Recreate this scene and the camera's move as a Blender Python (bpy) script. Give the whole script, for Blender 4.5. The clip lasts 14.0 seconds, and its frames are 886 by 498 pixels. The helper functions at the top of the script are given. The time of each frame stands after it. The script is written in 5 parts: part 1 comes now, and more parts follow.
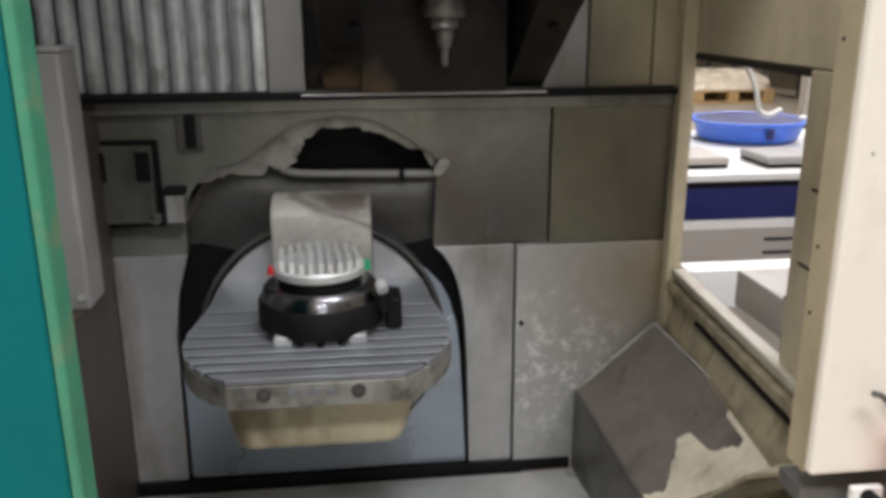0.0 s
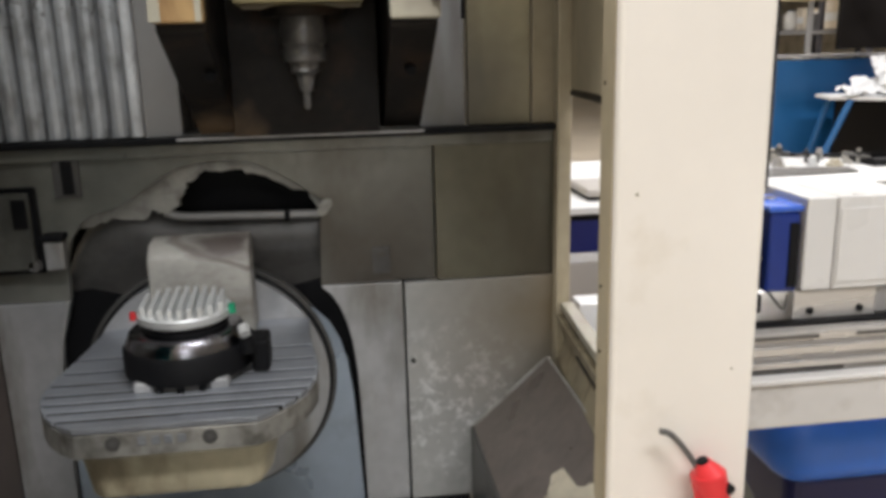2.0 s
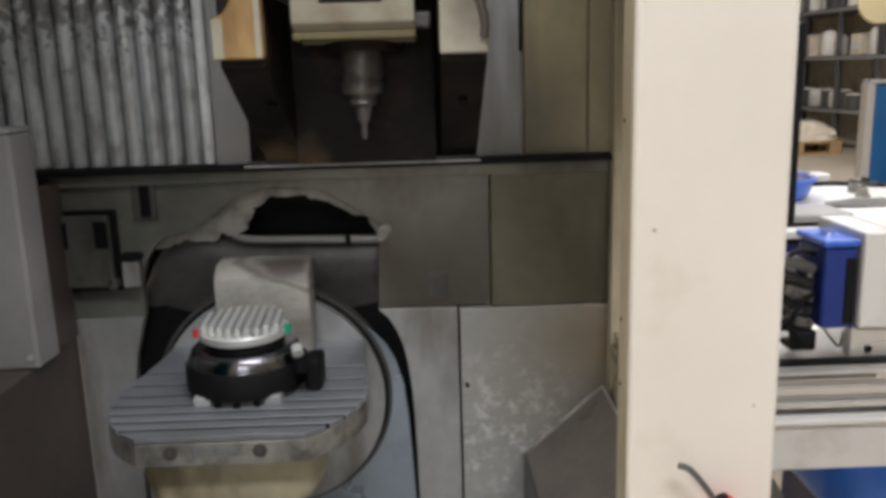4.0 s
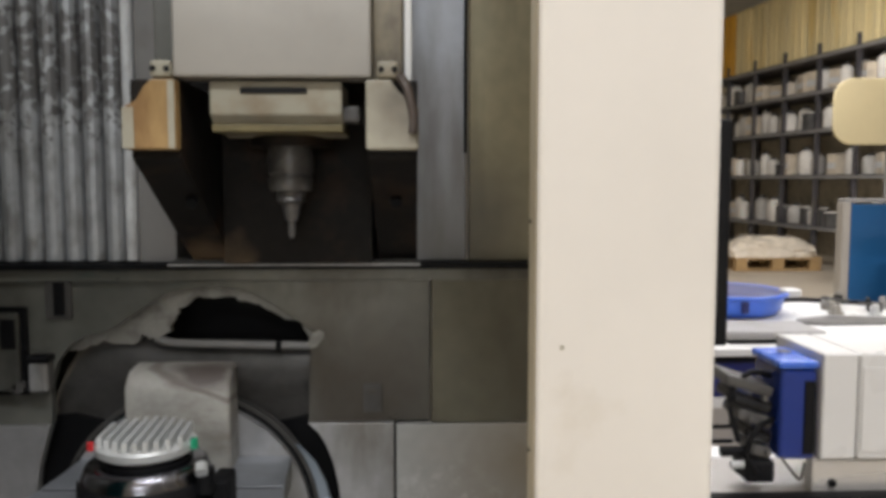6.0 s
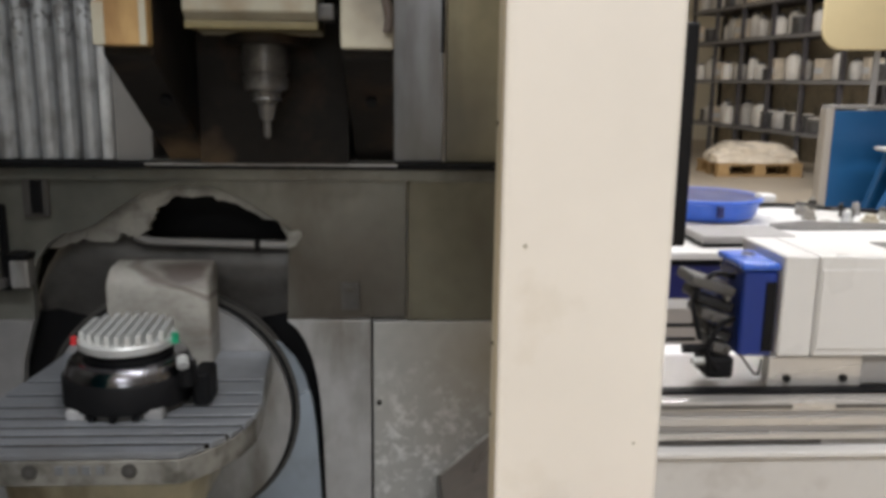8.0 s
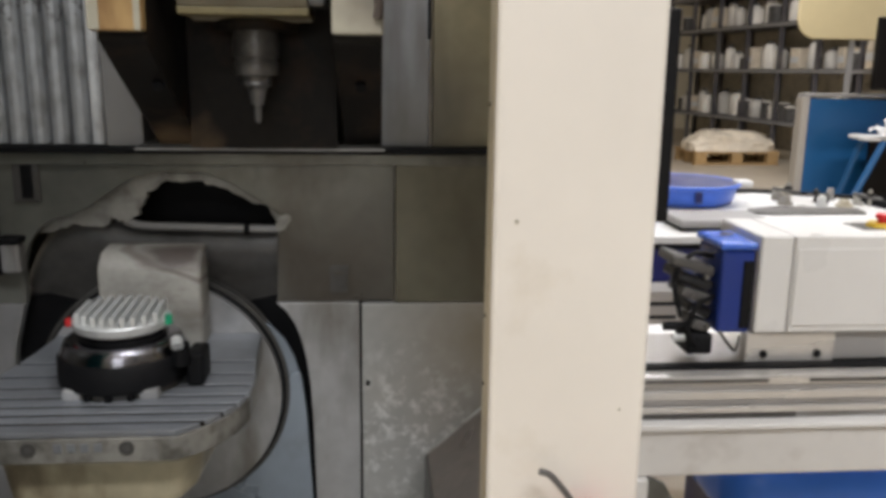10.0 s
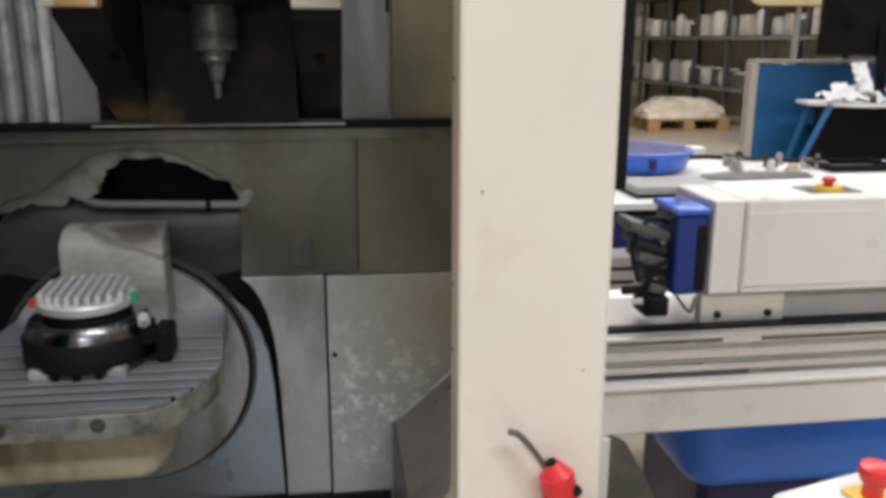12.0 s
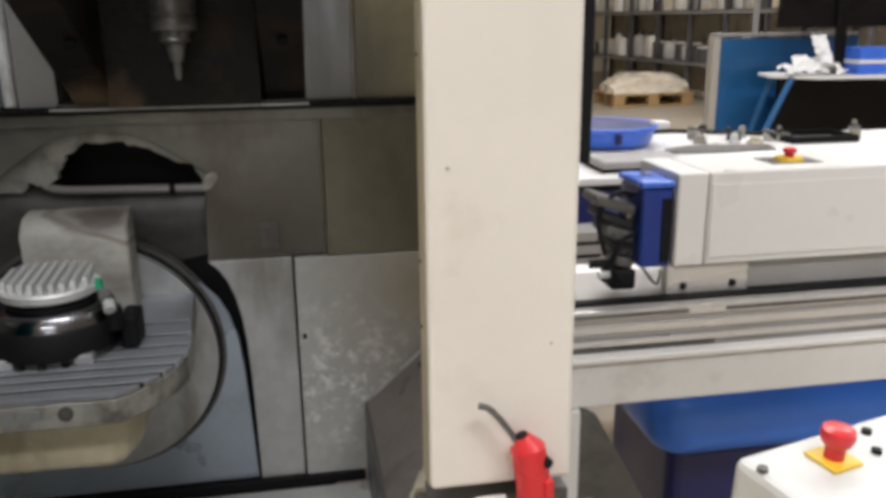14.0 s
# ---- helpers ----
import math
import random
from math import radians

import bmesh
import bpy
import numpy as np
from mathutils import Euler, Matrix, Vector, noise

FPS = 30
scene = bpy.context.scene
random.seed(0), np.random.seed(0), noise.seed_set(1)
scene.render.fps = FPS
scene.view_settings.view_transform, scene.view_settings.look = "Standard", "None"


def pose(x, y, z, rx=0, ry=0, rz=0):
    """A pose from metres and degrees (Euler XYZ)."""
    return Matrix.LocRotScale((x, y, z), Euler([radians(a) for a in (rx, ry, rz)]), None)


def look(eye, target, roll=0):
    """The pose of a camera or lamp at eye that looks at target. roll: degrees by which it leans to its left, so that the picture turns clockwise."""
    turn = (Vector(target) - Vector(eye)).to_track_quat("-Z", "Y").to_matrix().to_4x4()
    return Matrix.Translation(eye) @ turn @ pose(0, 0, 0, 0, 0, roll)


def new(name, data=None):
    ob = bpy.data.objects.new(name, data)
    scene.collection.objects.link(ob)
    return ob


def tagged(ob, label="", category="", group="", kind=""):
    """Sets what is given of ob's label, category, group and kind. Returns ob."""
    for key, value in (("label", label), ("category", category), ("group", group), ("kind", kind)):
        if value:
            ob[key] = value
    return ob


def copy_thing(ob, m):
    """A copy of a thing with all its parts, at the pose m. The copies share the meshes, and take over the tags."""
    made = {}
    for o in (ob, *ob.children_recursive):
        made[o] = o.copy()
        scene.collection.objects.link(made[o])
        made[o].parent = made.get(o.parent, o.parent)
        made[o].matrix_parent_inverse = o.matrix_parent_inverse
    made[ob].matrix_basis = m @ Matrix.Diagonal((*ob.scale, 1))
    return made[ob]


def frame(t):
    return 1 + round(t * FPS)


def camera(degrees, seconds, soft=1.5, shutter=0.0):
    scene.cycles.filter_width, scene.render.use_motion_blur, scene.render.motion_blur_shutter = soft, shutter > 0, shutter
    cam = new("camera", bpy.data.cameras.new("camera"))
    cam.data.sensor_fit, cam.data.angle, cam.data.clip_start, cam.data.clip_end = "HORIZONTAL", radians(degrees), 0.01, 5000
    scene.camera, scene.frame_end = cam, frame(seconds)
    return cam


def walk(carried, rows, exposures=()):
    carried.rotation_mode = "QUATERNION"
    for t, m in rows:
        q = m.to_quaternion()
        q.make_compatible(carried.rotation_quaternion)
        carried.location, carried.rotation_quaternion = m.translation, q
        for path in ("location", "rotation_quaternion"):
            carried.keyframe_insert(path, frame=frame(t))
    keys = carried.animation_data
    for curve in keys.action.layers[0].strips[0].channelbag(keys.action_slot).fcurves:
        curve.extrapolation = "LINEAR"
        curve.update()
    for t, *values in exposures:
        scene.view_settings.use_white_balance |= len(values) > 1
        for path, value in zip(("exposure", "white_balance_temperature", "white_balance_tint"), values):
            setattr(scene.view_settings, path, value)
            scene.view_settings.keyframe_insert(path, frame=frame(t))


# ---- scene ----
cam = camera(56.6, 14.0, 4.0)
PATH = [
    (0, (0.1, -0.066, 1.603), (0.316, 1.844, 1.05), -0.3),
    (0.5, (0.106, -0.071, 1.593), (0.323, 1.843, 1.053), -0.2),
    (1, (0.14, -0.065, 1.604), (0.393, 1.848, 1.076), -0.2),
    (1.5, (0.213, -0.084, 1.614), (0.508, 1.825, 1.094), -0.4),
    (2, (0.364, -0.1, 1.621), (0.607, 1.826, 1.138), -1.5),
    (2.5, (0.439, -0.138, 1.629), (0.588, 1.799, 1.154), -1.7),
    (2.7, (0.444, -0.138, 1.629), (0.556, 1.804, 1.163), -1.8),
    (4.8, (0.445, -0.149, 1.642), (0.475, 1.822, 1.307), -1.7),
    (5, (0.469, -0.121, 1.634), (0.522, 1.856, 1.337), -1.2),
    (5.5, (0.537, -0.049, 1.614), (0.609, 1.938, 1.395), -0.2),
    (6, (0.566, -0.017, 1.617), (0.635, 1.974, 1.448), -0.0),
    (6.5, (0.559, -0.021, 1.617), (0.62, 1.969, 1.43), -0.3),
    (7, (0.559, -0.023, 1.612), (0.602, 1.954, 1.312), 0.3),
    (7.5, (0.562, -0.035, 1.623), (0.625, 1.93, 1.254), 0.9),
    (8, (0.583, -0.042, 1.617), (0.691, 1.914, 1.215), 0.7),
    (8.2, (0.583, -0.044, 1.617), (0.708, 1.909, 1.205), 0.6),
    (10.3, (0.555, -0.095, 1.609), (0.723, 1.85, 1.176), 0.7),
    (10.5, (0.549, -0.099, 1.612), (0.73, 1.842, 1.166), 0.6),
    (11, (0.535, -0.097, 1.61), (0.746, 1.837, 1.146), 0.4),
    (11.5, (0.541, -0.105, 1.613), (0.772, 1.824, 1.138), 0.3),
    (12, (0.547, -0.113, 1.615), (0.805, 1.808, 1.122), 0.1),
    (12.5, (0.548, -0.118, 1.611), (0.849, 1.79, 1.095), -0.4),
    (13, (0.544, -0.117, 1.609), (0.868, 1.783, 1.075), -0.6),
    (13.5, (0.55, -0.114, 1.612), (0.879, 1.783, 1.071), -0.6),
    (14, (0.55, -0.115, 1.612), (0.879, 1.782, 1.071), -0.7),
]
walk(cam, [(t, look(eye, target, roll)) for t, eye, target, roll in PATH], [(0, 0.25), (1.5, 0.2), (2.5, 0.05), (5, -0.05), (14, -0.1)])

# ---- world and lamps ----
world = bpy.data.worlds.new("hall_air")
scene.world = world
world.use_nodes = True
world.node_tree.nodes["Background"].inputs[0].default_value = (0.9, 0.95, 1.0, 1)
world.node_tree.nodes["Background"].inputs[1].default_value = 0.02


def area_lamp(name, eye, target, sx, sy, watts, colour=(0.965, 0.965, 1.0)):
    d = bpy.data.lights.new(name, "AREA")
    d.shape, d.size, d.size_y, d.energy, d.color = "RECTANGLE", sx, sy, watts, colour
    ob = new(name, d)
    ob.matrix_world = look(eye, target)
    return ob


# hall lamp rows under the roof; unseen work lamp added inside the machine
for lx, ly in ((-3.0, -1.5), (2.2, -1.5), (2.2, 4.5), (7.0, 4.5), (4.9, 10.9), (10.5, 10.5), (0.5, -9.0)):
    area_lamp("hall_lamp", (lx, ly, 5.7), (lx, ly + 0.001, 0), 3.6, 0.7, 252)
# unseen daylight panel added in the far end wall for the chuck's highlight
area_lamp("added_end_wall_light", (2.0, -25.8, 4.3), (2.0, 0, 4.3), 6.0, 2.2, 300, (0.93, 0.97, 1.0))
area_lamp("added_work_lamp", (0.25, 1.02, 2.22), (0.2, 1.6, 1.0), 0.8, 0.06, 4.1, (0.94, 0.97, 1.0))

# ---- materials ----


def mat(name, base, rough=0.5, metal=0.0, vary=0.15, scale=8.0, dirt=None, dirt_amount=0.0, dirt_scale=3.0, bump=0.05, stretch=(1, 1, 1), spec=0.5, island=0.0, spot=None, stain_shade=None, streak=None, blotch=None):
    m = bpy.data.materials.new(name)
    m.use_nodes = True
    nt = m.node_tree
    n, l = nt.nodes, nt.links
    b = n["Principled BSDF"]
    geo = n.new("ShaderNodeNewGeometry")
    mp = n.new("ShaderNodeMapping")
    mp.inputs["Scale"].default_value = stretch
    l.new(geo.outputs["Position"], mp.inputs[0])
    fine = n.new("ShaderNodeTexNoise")
    fine.inputs["Scale"].default_value, fine.inputs["Detail"].default_value = scale * 6, 4
    wide = n.new("ShaderNodeTexNoise")
    wide.inputs["Scale"].default_value, wide.inputs["Detail"].default_value = scale, 5
    wide.inputs["Roughness"].default_value = 0.4
    l.new(geo.outputs["Position"], fine.inputs["Vector"])
    l.new(mp.outputs[0], wide.inputs["Vector"])
    half = n.new("ShaderNodeMath")
    half.operation, half.inputs[1].default_value = "MULTIPLY_ADD", 0.45
    half.inputs[2].default_value = 0.275
    l.new(fine.outputs[0], half.inputs[0])
    add = n.new("ShaderNodeMath")
    add.operation = "ADD"
    l.new(half.outputs[0], add.inputs[0])
    l.new(wide.outputs[0], add.inputs[1])
    ramp = n.new("ShaderNodeMapRange")
    ramp.inputs[1].default_value, ramp.inputs[2].default_value = 0.7, 1.3
    ramp.inputs[3].default_value, ramp.inputs[4].default_value = 1 - vary, 1 + vary
    l.new(add.outputs[0], ramp.inputs[0])
    mul = n.new("ShaderNodeMix")
    mul.data_type, mul.blend_type = "RGBA", "MULTIPLY"
    mul.inputs[0].default_value = 1
    mul.inputs[6].default_value = (*base, 1)
    l.new(ramp.outputs[0], mul.inputs[7])
    out = mul.outputs[2]
    if dirt:
        dn = n.new("ShaderNodeTexNoise")
        dn.inputs["Scale"].default_value, dn.inputs["Detail"].default_value = dirt_scale, 7
        dn.inputs["Roughness"].default_value = 0.55
        l.new(mp.outputs[0], dn.inputs["Vector"])
        dr = n.new("ShaderNodeMapRange")
        dr.inputs[1].default_value, dr.inputs[2].default_value = 0.62 - 0.25 * dirt_amount, 0.72 - 0.1 * dirt_amount
        dr.inputs[3].default_value, dr.inputs[4].default_value = 0.0, min(1.0, 0.4 + dirt_amount * 0.6)
        l.new(dn.outputs[0], dr.inputs[0])
        fac = dr.outputs[0]
        if spot:
            ds = n.new("ShaderNodeVectorMath")
            ds.operation = "DISTANCE"
            ds.inputs[1].default_value = spot[0]
            l.new(geo.outputs["Position"], ds.inputs[0])
            sr = n.new("ShaderNodeMapRange")
            sr.inputs[1].default_value, sr.inputs[2].default_value = spot[1] * 0.35, spot[1]
            sr.inputs[3].default_value, sr.inputs[4].default_value = 1.0, 0.0
            l.new(ds.outputs["Value"], sr.inputs[0])
            sm = n.new("ShaderNodeMath")
            sm.operation = "MULTIPLY"
            l.new(fac, sm.inputs[0])
            l.new(sr.outputs[0], sm.inputs[1])
            fac = sm.outputs[0]
        dm = n.new("ShaderNodeMix")
        dm.data_type = "RGBA"
        dm.inputs[7].default_value = (*dirt, 1)
        l.new(fac, dm.inputs[0])
        l.new(out, dm.inputs[6])
        out = dm.outputs[2]
    # soft tint round a point, for stains and for painted corner shade
    if stain_shade:
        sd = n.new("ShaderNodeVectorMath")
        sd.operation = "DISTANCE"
        sd.inputs[1].default_value = stain_shade[0]
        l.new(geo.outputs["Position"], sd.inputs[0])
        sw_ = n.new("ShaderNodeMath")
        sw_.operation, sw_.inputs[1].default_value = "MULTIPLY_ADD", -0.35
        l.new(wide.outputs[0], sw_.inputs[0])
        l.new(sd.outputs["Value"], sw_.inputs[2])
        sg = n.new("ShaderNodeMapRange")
        sg.inputs[1].default_value, sg.inputs[2].default_value = -0.15, stain_shade[1] - 0.17
        sg.inputs[3].default_value, sg.inputs[4].default_value = stain_shade[3], 0.0
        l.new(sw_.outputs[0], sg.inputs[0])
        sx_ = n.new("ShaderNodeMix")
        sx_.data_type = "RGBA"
        sx_.inputs[7].default_value = (*stain_shade[2], 1)
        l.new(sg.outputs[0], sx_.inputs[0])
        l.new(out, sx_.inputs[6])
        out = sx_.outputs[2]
    if streak:
        # a ragged band along a plane: normal, offset, half width, colour, amount
        sp = n.new("ShaderNodeVectorMath")
        sp.operation = "DOT_PRODUCT"
        sp.inputs[1].default_value = streak[0]
        l.new(geo.outputs["Position"], sp.inputs[0])
        sn = n.new("ShaderNodeMath")
        sn.operation, sn.inputs[1].default_value = "MULTIPLY_ADD", 0.05
        l.new(wide.outputs[0], sn.inputs[0])
        l.new(sp.outputs["Value"], sn.inputs[2])
        so = n.new("ShaderNodeMath")
        so.operation, so.inputs[1].default_value = "SUBTRACT", streak[1] + 0.025
        l.new(sn.outputs[0], so.inputs[0])
        sa = n.new("ShaderNodeMath")
        sa.operation = "ABSOLUTE"
        l.new(so.outputs[0], sa.inputs[0])
        sk = n.new("ShaderNodeMapRange")
        sk.inputs[1].default_value, sk.inputs[2].default_value = streak[2] * 0.3, streak[2]
        sk.inputs[3].default_value, sk.inputs[4].default_value = streak[4], 0.0
        l.new(sa.outputs[0], sk.inputs[0])
        kx = n.new("ShaderNodeMix")
        kx.data_type = "RGBA"
        kx.inputs[7].default_value = (*streak[3], 1)
        l.new(sk.outputs[0], kx.inputs[0])
        l.new(out, kx.inputs[6])
        out = kx.outputs[2]
    if blotch:
        # small dried spots inside a band of heights: height, half height, colour, scale
        sz = n.new("ShaderNodeSeparateXYZ")
        l.new(geo.outputs["Position"], sz.inputs[0])
        zo = n.new("ShaderNodeMath")
        zo.operation, zo.inputs[1].default_value = "SUBTRACT", blotch[0]
        l.new(sz.outputs[2], zo.inputs[0])
        za = n.new("ShaderNodeMath")
        za.operation = "ABSOLUTE"
        l.new(zo.outputs[0], za.inputs[0])
        zr = n.new("ShaderNodeMapRange")
        zr.inputs[1].default_value, zr.inputs[2].default_value = blotch[1] * 0.2, blotch[1]
        zr.inputs[3].default_value, zr.inputs[4].default_value = 0.68, 0.30
        l.new(za.outputs[0], zr.inputs[0])
        bn = n.new("ShaderNodeTexNoise")
        bn.inputs["Scale"].default_value, bn.inputs["Detail"].default_value = blotch[3], 3
        l.new(geo.outputs["Position"], bn.inputs["Vector"])
        bs = n.new("ShaderNodeMath")
        bs.operation = "SUBTRACT"
        l.new(zr.outputs[0], bs.inputs[0])
        l.new(bn.outputs[0], bs.inputs[1])
        bc_ = n.new("ShaderNodeMapRange")
        bc_.inputs[1].default_value, bc_.inputs[2].default_value = 0.06, 0.16
        bc_.inputs[4].default_value = 0.8
        l.new(bs.outputs[0], bc_.inputs[0])
        bx_ = n.new("ShaderNodeMix")
        bx_.data_type = "RGBA"
        bx_.inputs[7].default_value = (*blotch[2], 1)
        l.new(bc_.outputs[0], bx_.inputs[0])
        l.new(out, bx_.inputs[6])
        out = bx_.outputs[2]
    if island:
        oi = n.new("ShaderNodeObjectInfo")
        orr = n.new("ShaderNodeMapRange")
        orr.inputs[3].default_value, orr.inputs[4].default_value = 1 - island, 1 + island
        l.new(oi.outputs["Random"], orr.inputs[0])
        om = n.new("ShaderNodeMix")
        om.data_type, om.blend_type = "RGBA", "MULTIPLY"
        om.inputs[0].default_value = 1
        l.new(out, om.inputs[6])
        l.new(orr.outputs[0], om.inputs[7])
        out = om.outputs[2]
    l.new(out, b.inputs["Base Color"])
    rr = n.new("ShaderNodeMapRange")
    rr.inputs[1].default_value, rr.inputs[2].default_value = 0.3, 0.7
    rr.inputs[3].default_value, rr.inputs[4].default_value = max(0.03, rough - 0.1), min(1, rough + 0.1)
    l.new(wide.outputs[0], rr.inputs[0])
    l.new(rr.outputs[0], b.inputs["Roughness"])
    b.inputs["Metallic"].default_value = metal
    b.inputs["Specular IOR Level"].default_value = spec
    if bump:
        bp = n.new("ShaderNodeBump")
        bp.inputs["Strength"].default_value, bp.inputs["Distance"].default_value = bump, 0.004
        l.new(add.outputs[0], bp.inputs["Height"])
        l.new(bp.outputs[0], b.inputs["Normal"])
    return m


CREAM = mat("cream_paint", (0.72, 0.68, 0.615), 0.42, 0, 0.03, 5, (0.5, 0.43, 0.32), 0.03, 4, 0.03)
TAN = mat("oily_tan_paint", (0.37, 0.315, 0.215), 0.4, 0, 0.2, 5, (0.15, 0.11, 0.06), 0.38, 4, 0.06, (1.3, 1.3, 0.35))
WHITE = mat("white_lacquer", (0.73, 0.72, 0.70), 0.35, 0, 0.03, 4, None, 0, 3, 0.02)
STEEL = mat("stained_sheet_steel", (0.48, 0.48, 0.48), 0.4, 0.5, 0.22, 5, (0.18, 0.155, 0.115), 0.46, 5.5, 0.06, (1.3, 1, 0.4))
STEEL_SPLASH = mat("splashed_sheet_steel", (0.46, 0.46, 0.44), 0.45, 0.4, 0.2, 5, (0.97, 0.97, 0.95), 0.48, 44, 0.15, spot=((0.635, 1.94, 0.68), 0.27), stain_shade=((0.98, 1.94, 0.90), 0.44, (0.20, 0.145, 0.075), 0.92))
BAND = mat("dull_grey_sheet", (0.205, 0.204, 0.180), 0.36, 0.35, 0.28, 4, (0.09, 0.078, 0.058), 0.5, 3.5, 0.05, (1.3, 1, 0.7), stain_shade=((0.47, 1.96, 1.06), 0.32, (0.06, 0.045, 0.035), 0.85))
# staining is random; the darkening towards the corner is painted shade
BAND_WARM = mat("brown_stained_corner_shade", (0.188, 0.177, 0.130), 0.38, 0.3, 0.22, 4, (0.09, 0.072, 0.048), 0.45, 3, 0.05, (1.3, 1, 0.5), stain_shade=((0.95, 1.95, 1.06), 0.35, (0.05, 0.04, 0.025), 0.85))
FLAKE = mat("flaked_cream_paint", (0.52, 0.47, 0.36), 0.55, 0, 0.2, 9, (0.2, 0.16, 0.1), 0.35, 14, 0.12)
RINGM = mat("dark_ring_casting", (0.085, 0.082, 0.076), 0.45, 0.3, 0.2, 8, (0.06, 0.055, 0.05), 0.35, 7, 0.06)
FLOORM = mat("wet_floor_sheet", (0.60, 0.60, 0.58), 0.35, 0.2, 0.15, 5, (0.28, 0.26, 0.22), 0.3, 5, 0.05)
CHUTEM = mat("brown_worn_plate", (0.16, 0.135, 0.118), 0.36, 0.1, 0.35, 6, (0.05, 0.04, 0.033), 0.42, 6, 0.1)
TANKBLUE = mat("tank_plastic_lit", (0.05, 0.22, 0.90), 0.35, 0, 0.08, 4, None, 0, 3, 0.03)
NOSEM = mat("dull_spindle_steel", (0.12, 0.115, 0.11), 0.38, 0.4, 0.35, 20, (0.26, 0.25, 0.24), 0.25, 22, 0.06)
COVERM = mat("grey_green_lacquer", (0.088, 0.087, 0.076), 0.45, 0, 0.25, 8, (0.035, 0.033, 0.028), 0.45, 9, 0.04)
ARMGREY = mat("dirty_cream_paint", (0.34, 0.315, 0.245), 0.42, 0, 0.15, 6, (0.2, 0.14, 0.08), 0.4, 9, 0.05)
WEDGE_DARK = mat("dark_yellow_stain", (0.16, 0.13, 0.06), 0.45, 0, 0.25, 8, (0.06, 0.045, 0.02), 0.4, 9, 0.06)
HEADM = mat("warm_grey_cover", (0.33, 0.305, 0.27), 0.4, 0.1, 0.06, 5, (0.25, 0.225, 0.19), 0.2, 3, 0.02)
# both upper rear sheets darken softly round a point near their foot
OLIVE = mat("dark_olive_sheet", (0.46, 0.415, 0.28), 0.36, 0.3, 0.28, 4, (0.2, 0.17, 0.11), 0.42, 3, 0.05, (1.6, 1, 0.3), stain_shade=((0.68, 1.97, 1.50), 0.26, (0.12, 0.112, 0.10), 0.8))
UPSTEEL = mat("blue_steel_dark_foot", (0.48, 0.50, 0.54), 0.36, 0.35, 0.15, 5, (0.24, 0.22, 0.2), 0.35, 5, 0.05, (1.6, 1, 0.3), stain_shade=((0.66, 1.965, 1.42), 0.30, (0.13, 0.12, 0.105), 0.75))
# brown for shaded faces at the left, and for the hose stub
SIDEBROWN = mat("brown_side_shade_and_hose", (0.085, 0.065, 0.055), 0.45, 0.1, 0.25, 5, (0.04, 0.03, 0.025), 0.4, 5, 0.06, (1, 1, 0.5))
RAILBED = mat("grey_rail_bed", (0.36, 0.34, 0.31), 0.4, 0.3, 0.1, 6, (0.18, 0.16, 0.14), 0.3, 6, 0.04)
RACKBACK = mat("brown_rack_back", (0.60, 0.54, 0.42), 0.7, 0, 0.35, 2.5, (0.2, 0.165, 0.11), 0.5, 2.5, 0.03)
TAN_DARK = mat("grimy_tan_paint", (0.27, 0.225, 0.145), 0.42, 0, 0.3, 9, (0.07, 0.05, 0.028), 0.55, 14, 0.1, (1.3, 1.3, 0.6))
APRON = mat("blue_grey_sheet", (0.38, 0.44, 0.51), 0.35, 0.5, 0.08, 5, (0.2, 0.2, 0.2), 0.15, 4, 0.04)
# spindle recess shade is put into this colour; the tan smudge is a stain
DARK = mat("oily_metal_and_recess_shade", (0.014, 0.0118, 0.0102), 0.45, 0.0, 0.5, 8, (0.060, 0.036, 0.022), 0.40, 6, 0.08, spec=0.15, stain_shade=((0.075, 1.97, 1.455), 0.13, (0.22, 0.15, 0.09), 0.8))
# also the black of gaps and of the void behind the arch
BLACK = mat("black_rubber_and_void", (0.006, 0.006, 0.007), 0.6, 0, 0.3, 8, None, 0, 3, 0.06, spec=0.2)
BLACK_GLOSS = mat("black_anodised_metal", (0.010, 0.010, 0.012), 0.22, 0.2, 0.2, 8, None, 0, 3, 0.02)
SHROUD = mat("dark_grey_casting", (0.105, 0.10, 0.095), 0.42, 0.1, 0.4, 6, (0.022, 0.02, 0.018), 0.42, 6, 0.08, spec=0.4)
RIM = mat("worn_light_paint", (0.38, 0.37, 0.335), 0.55, 0.1, 0.3, 14, (0.13, 0.12, 0.10), 0.42, 16, 0.18)
TABLE = mat("machined_table_steel", (0.36, 0.38, 0.41), 0.38, 0.6, 0.15, 7, (0.19, 0.18, 0.17), 0.3, 5, 0.05, (0.4, 1, 1))
TABLE_SIDE = mat("table_side_steel", (0.34, 0.33, 0.30), 0.45, 0.5, 0.35, 9, (0.07, 0.06, 0.045), 0.5, 16, 0.1)
PEDESTAL = mat("yellowed_cream_casting", (0.42, 0.37, 0.25), 0.45, 0, 0.3, 6, (0.11, 0.08, 0.042), 0.55, 9, 0.08, (1, 1, 0.5))
BLOCKM = mat("matt_light_casting", (0.41, 0.395, 0.355), 0.5, 0.1, 0.28, 8, (0.15, 0.125, 0.10), 0.5, 9, 0.06, (0.6, 1, 1.6), stain_shade=((0.08, 1.86, 1.205), 0.10, (0.075, 0.055, 0.048), 0.9), streak=((0.37, 0.0, 0.93), 1.088, 0.010, (0.13, 0.105, 0.09), 0.7))
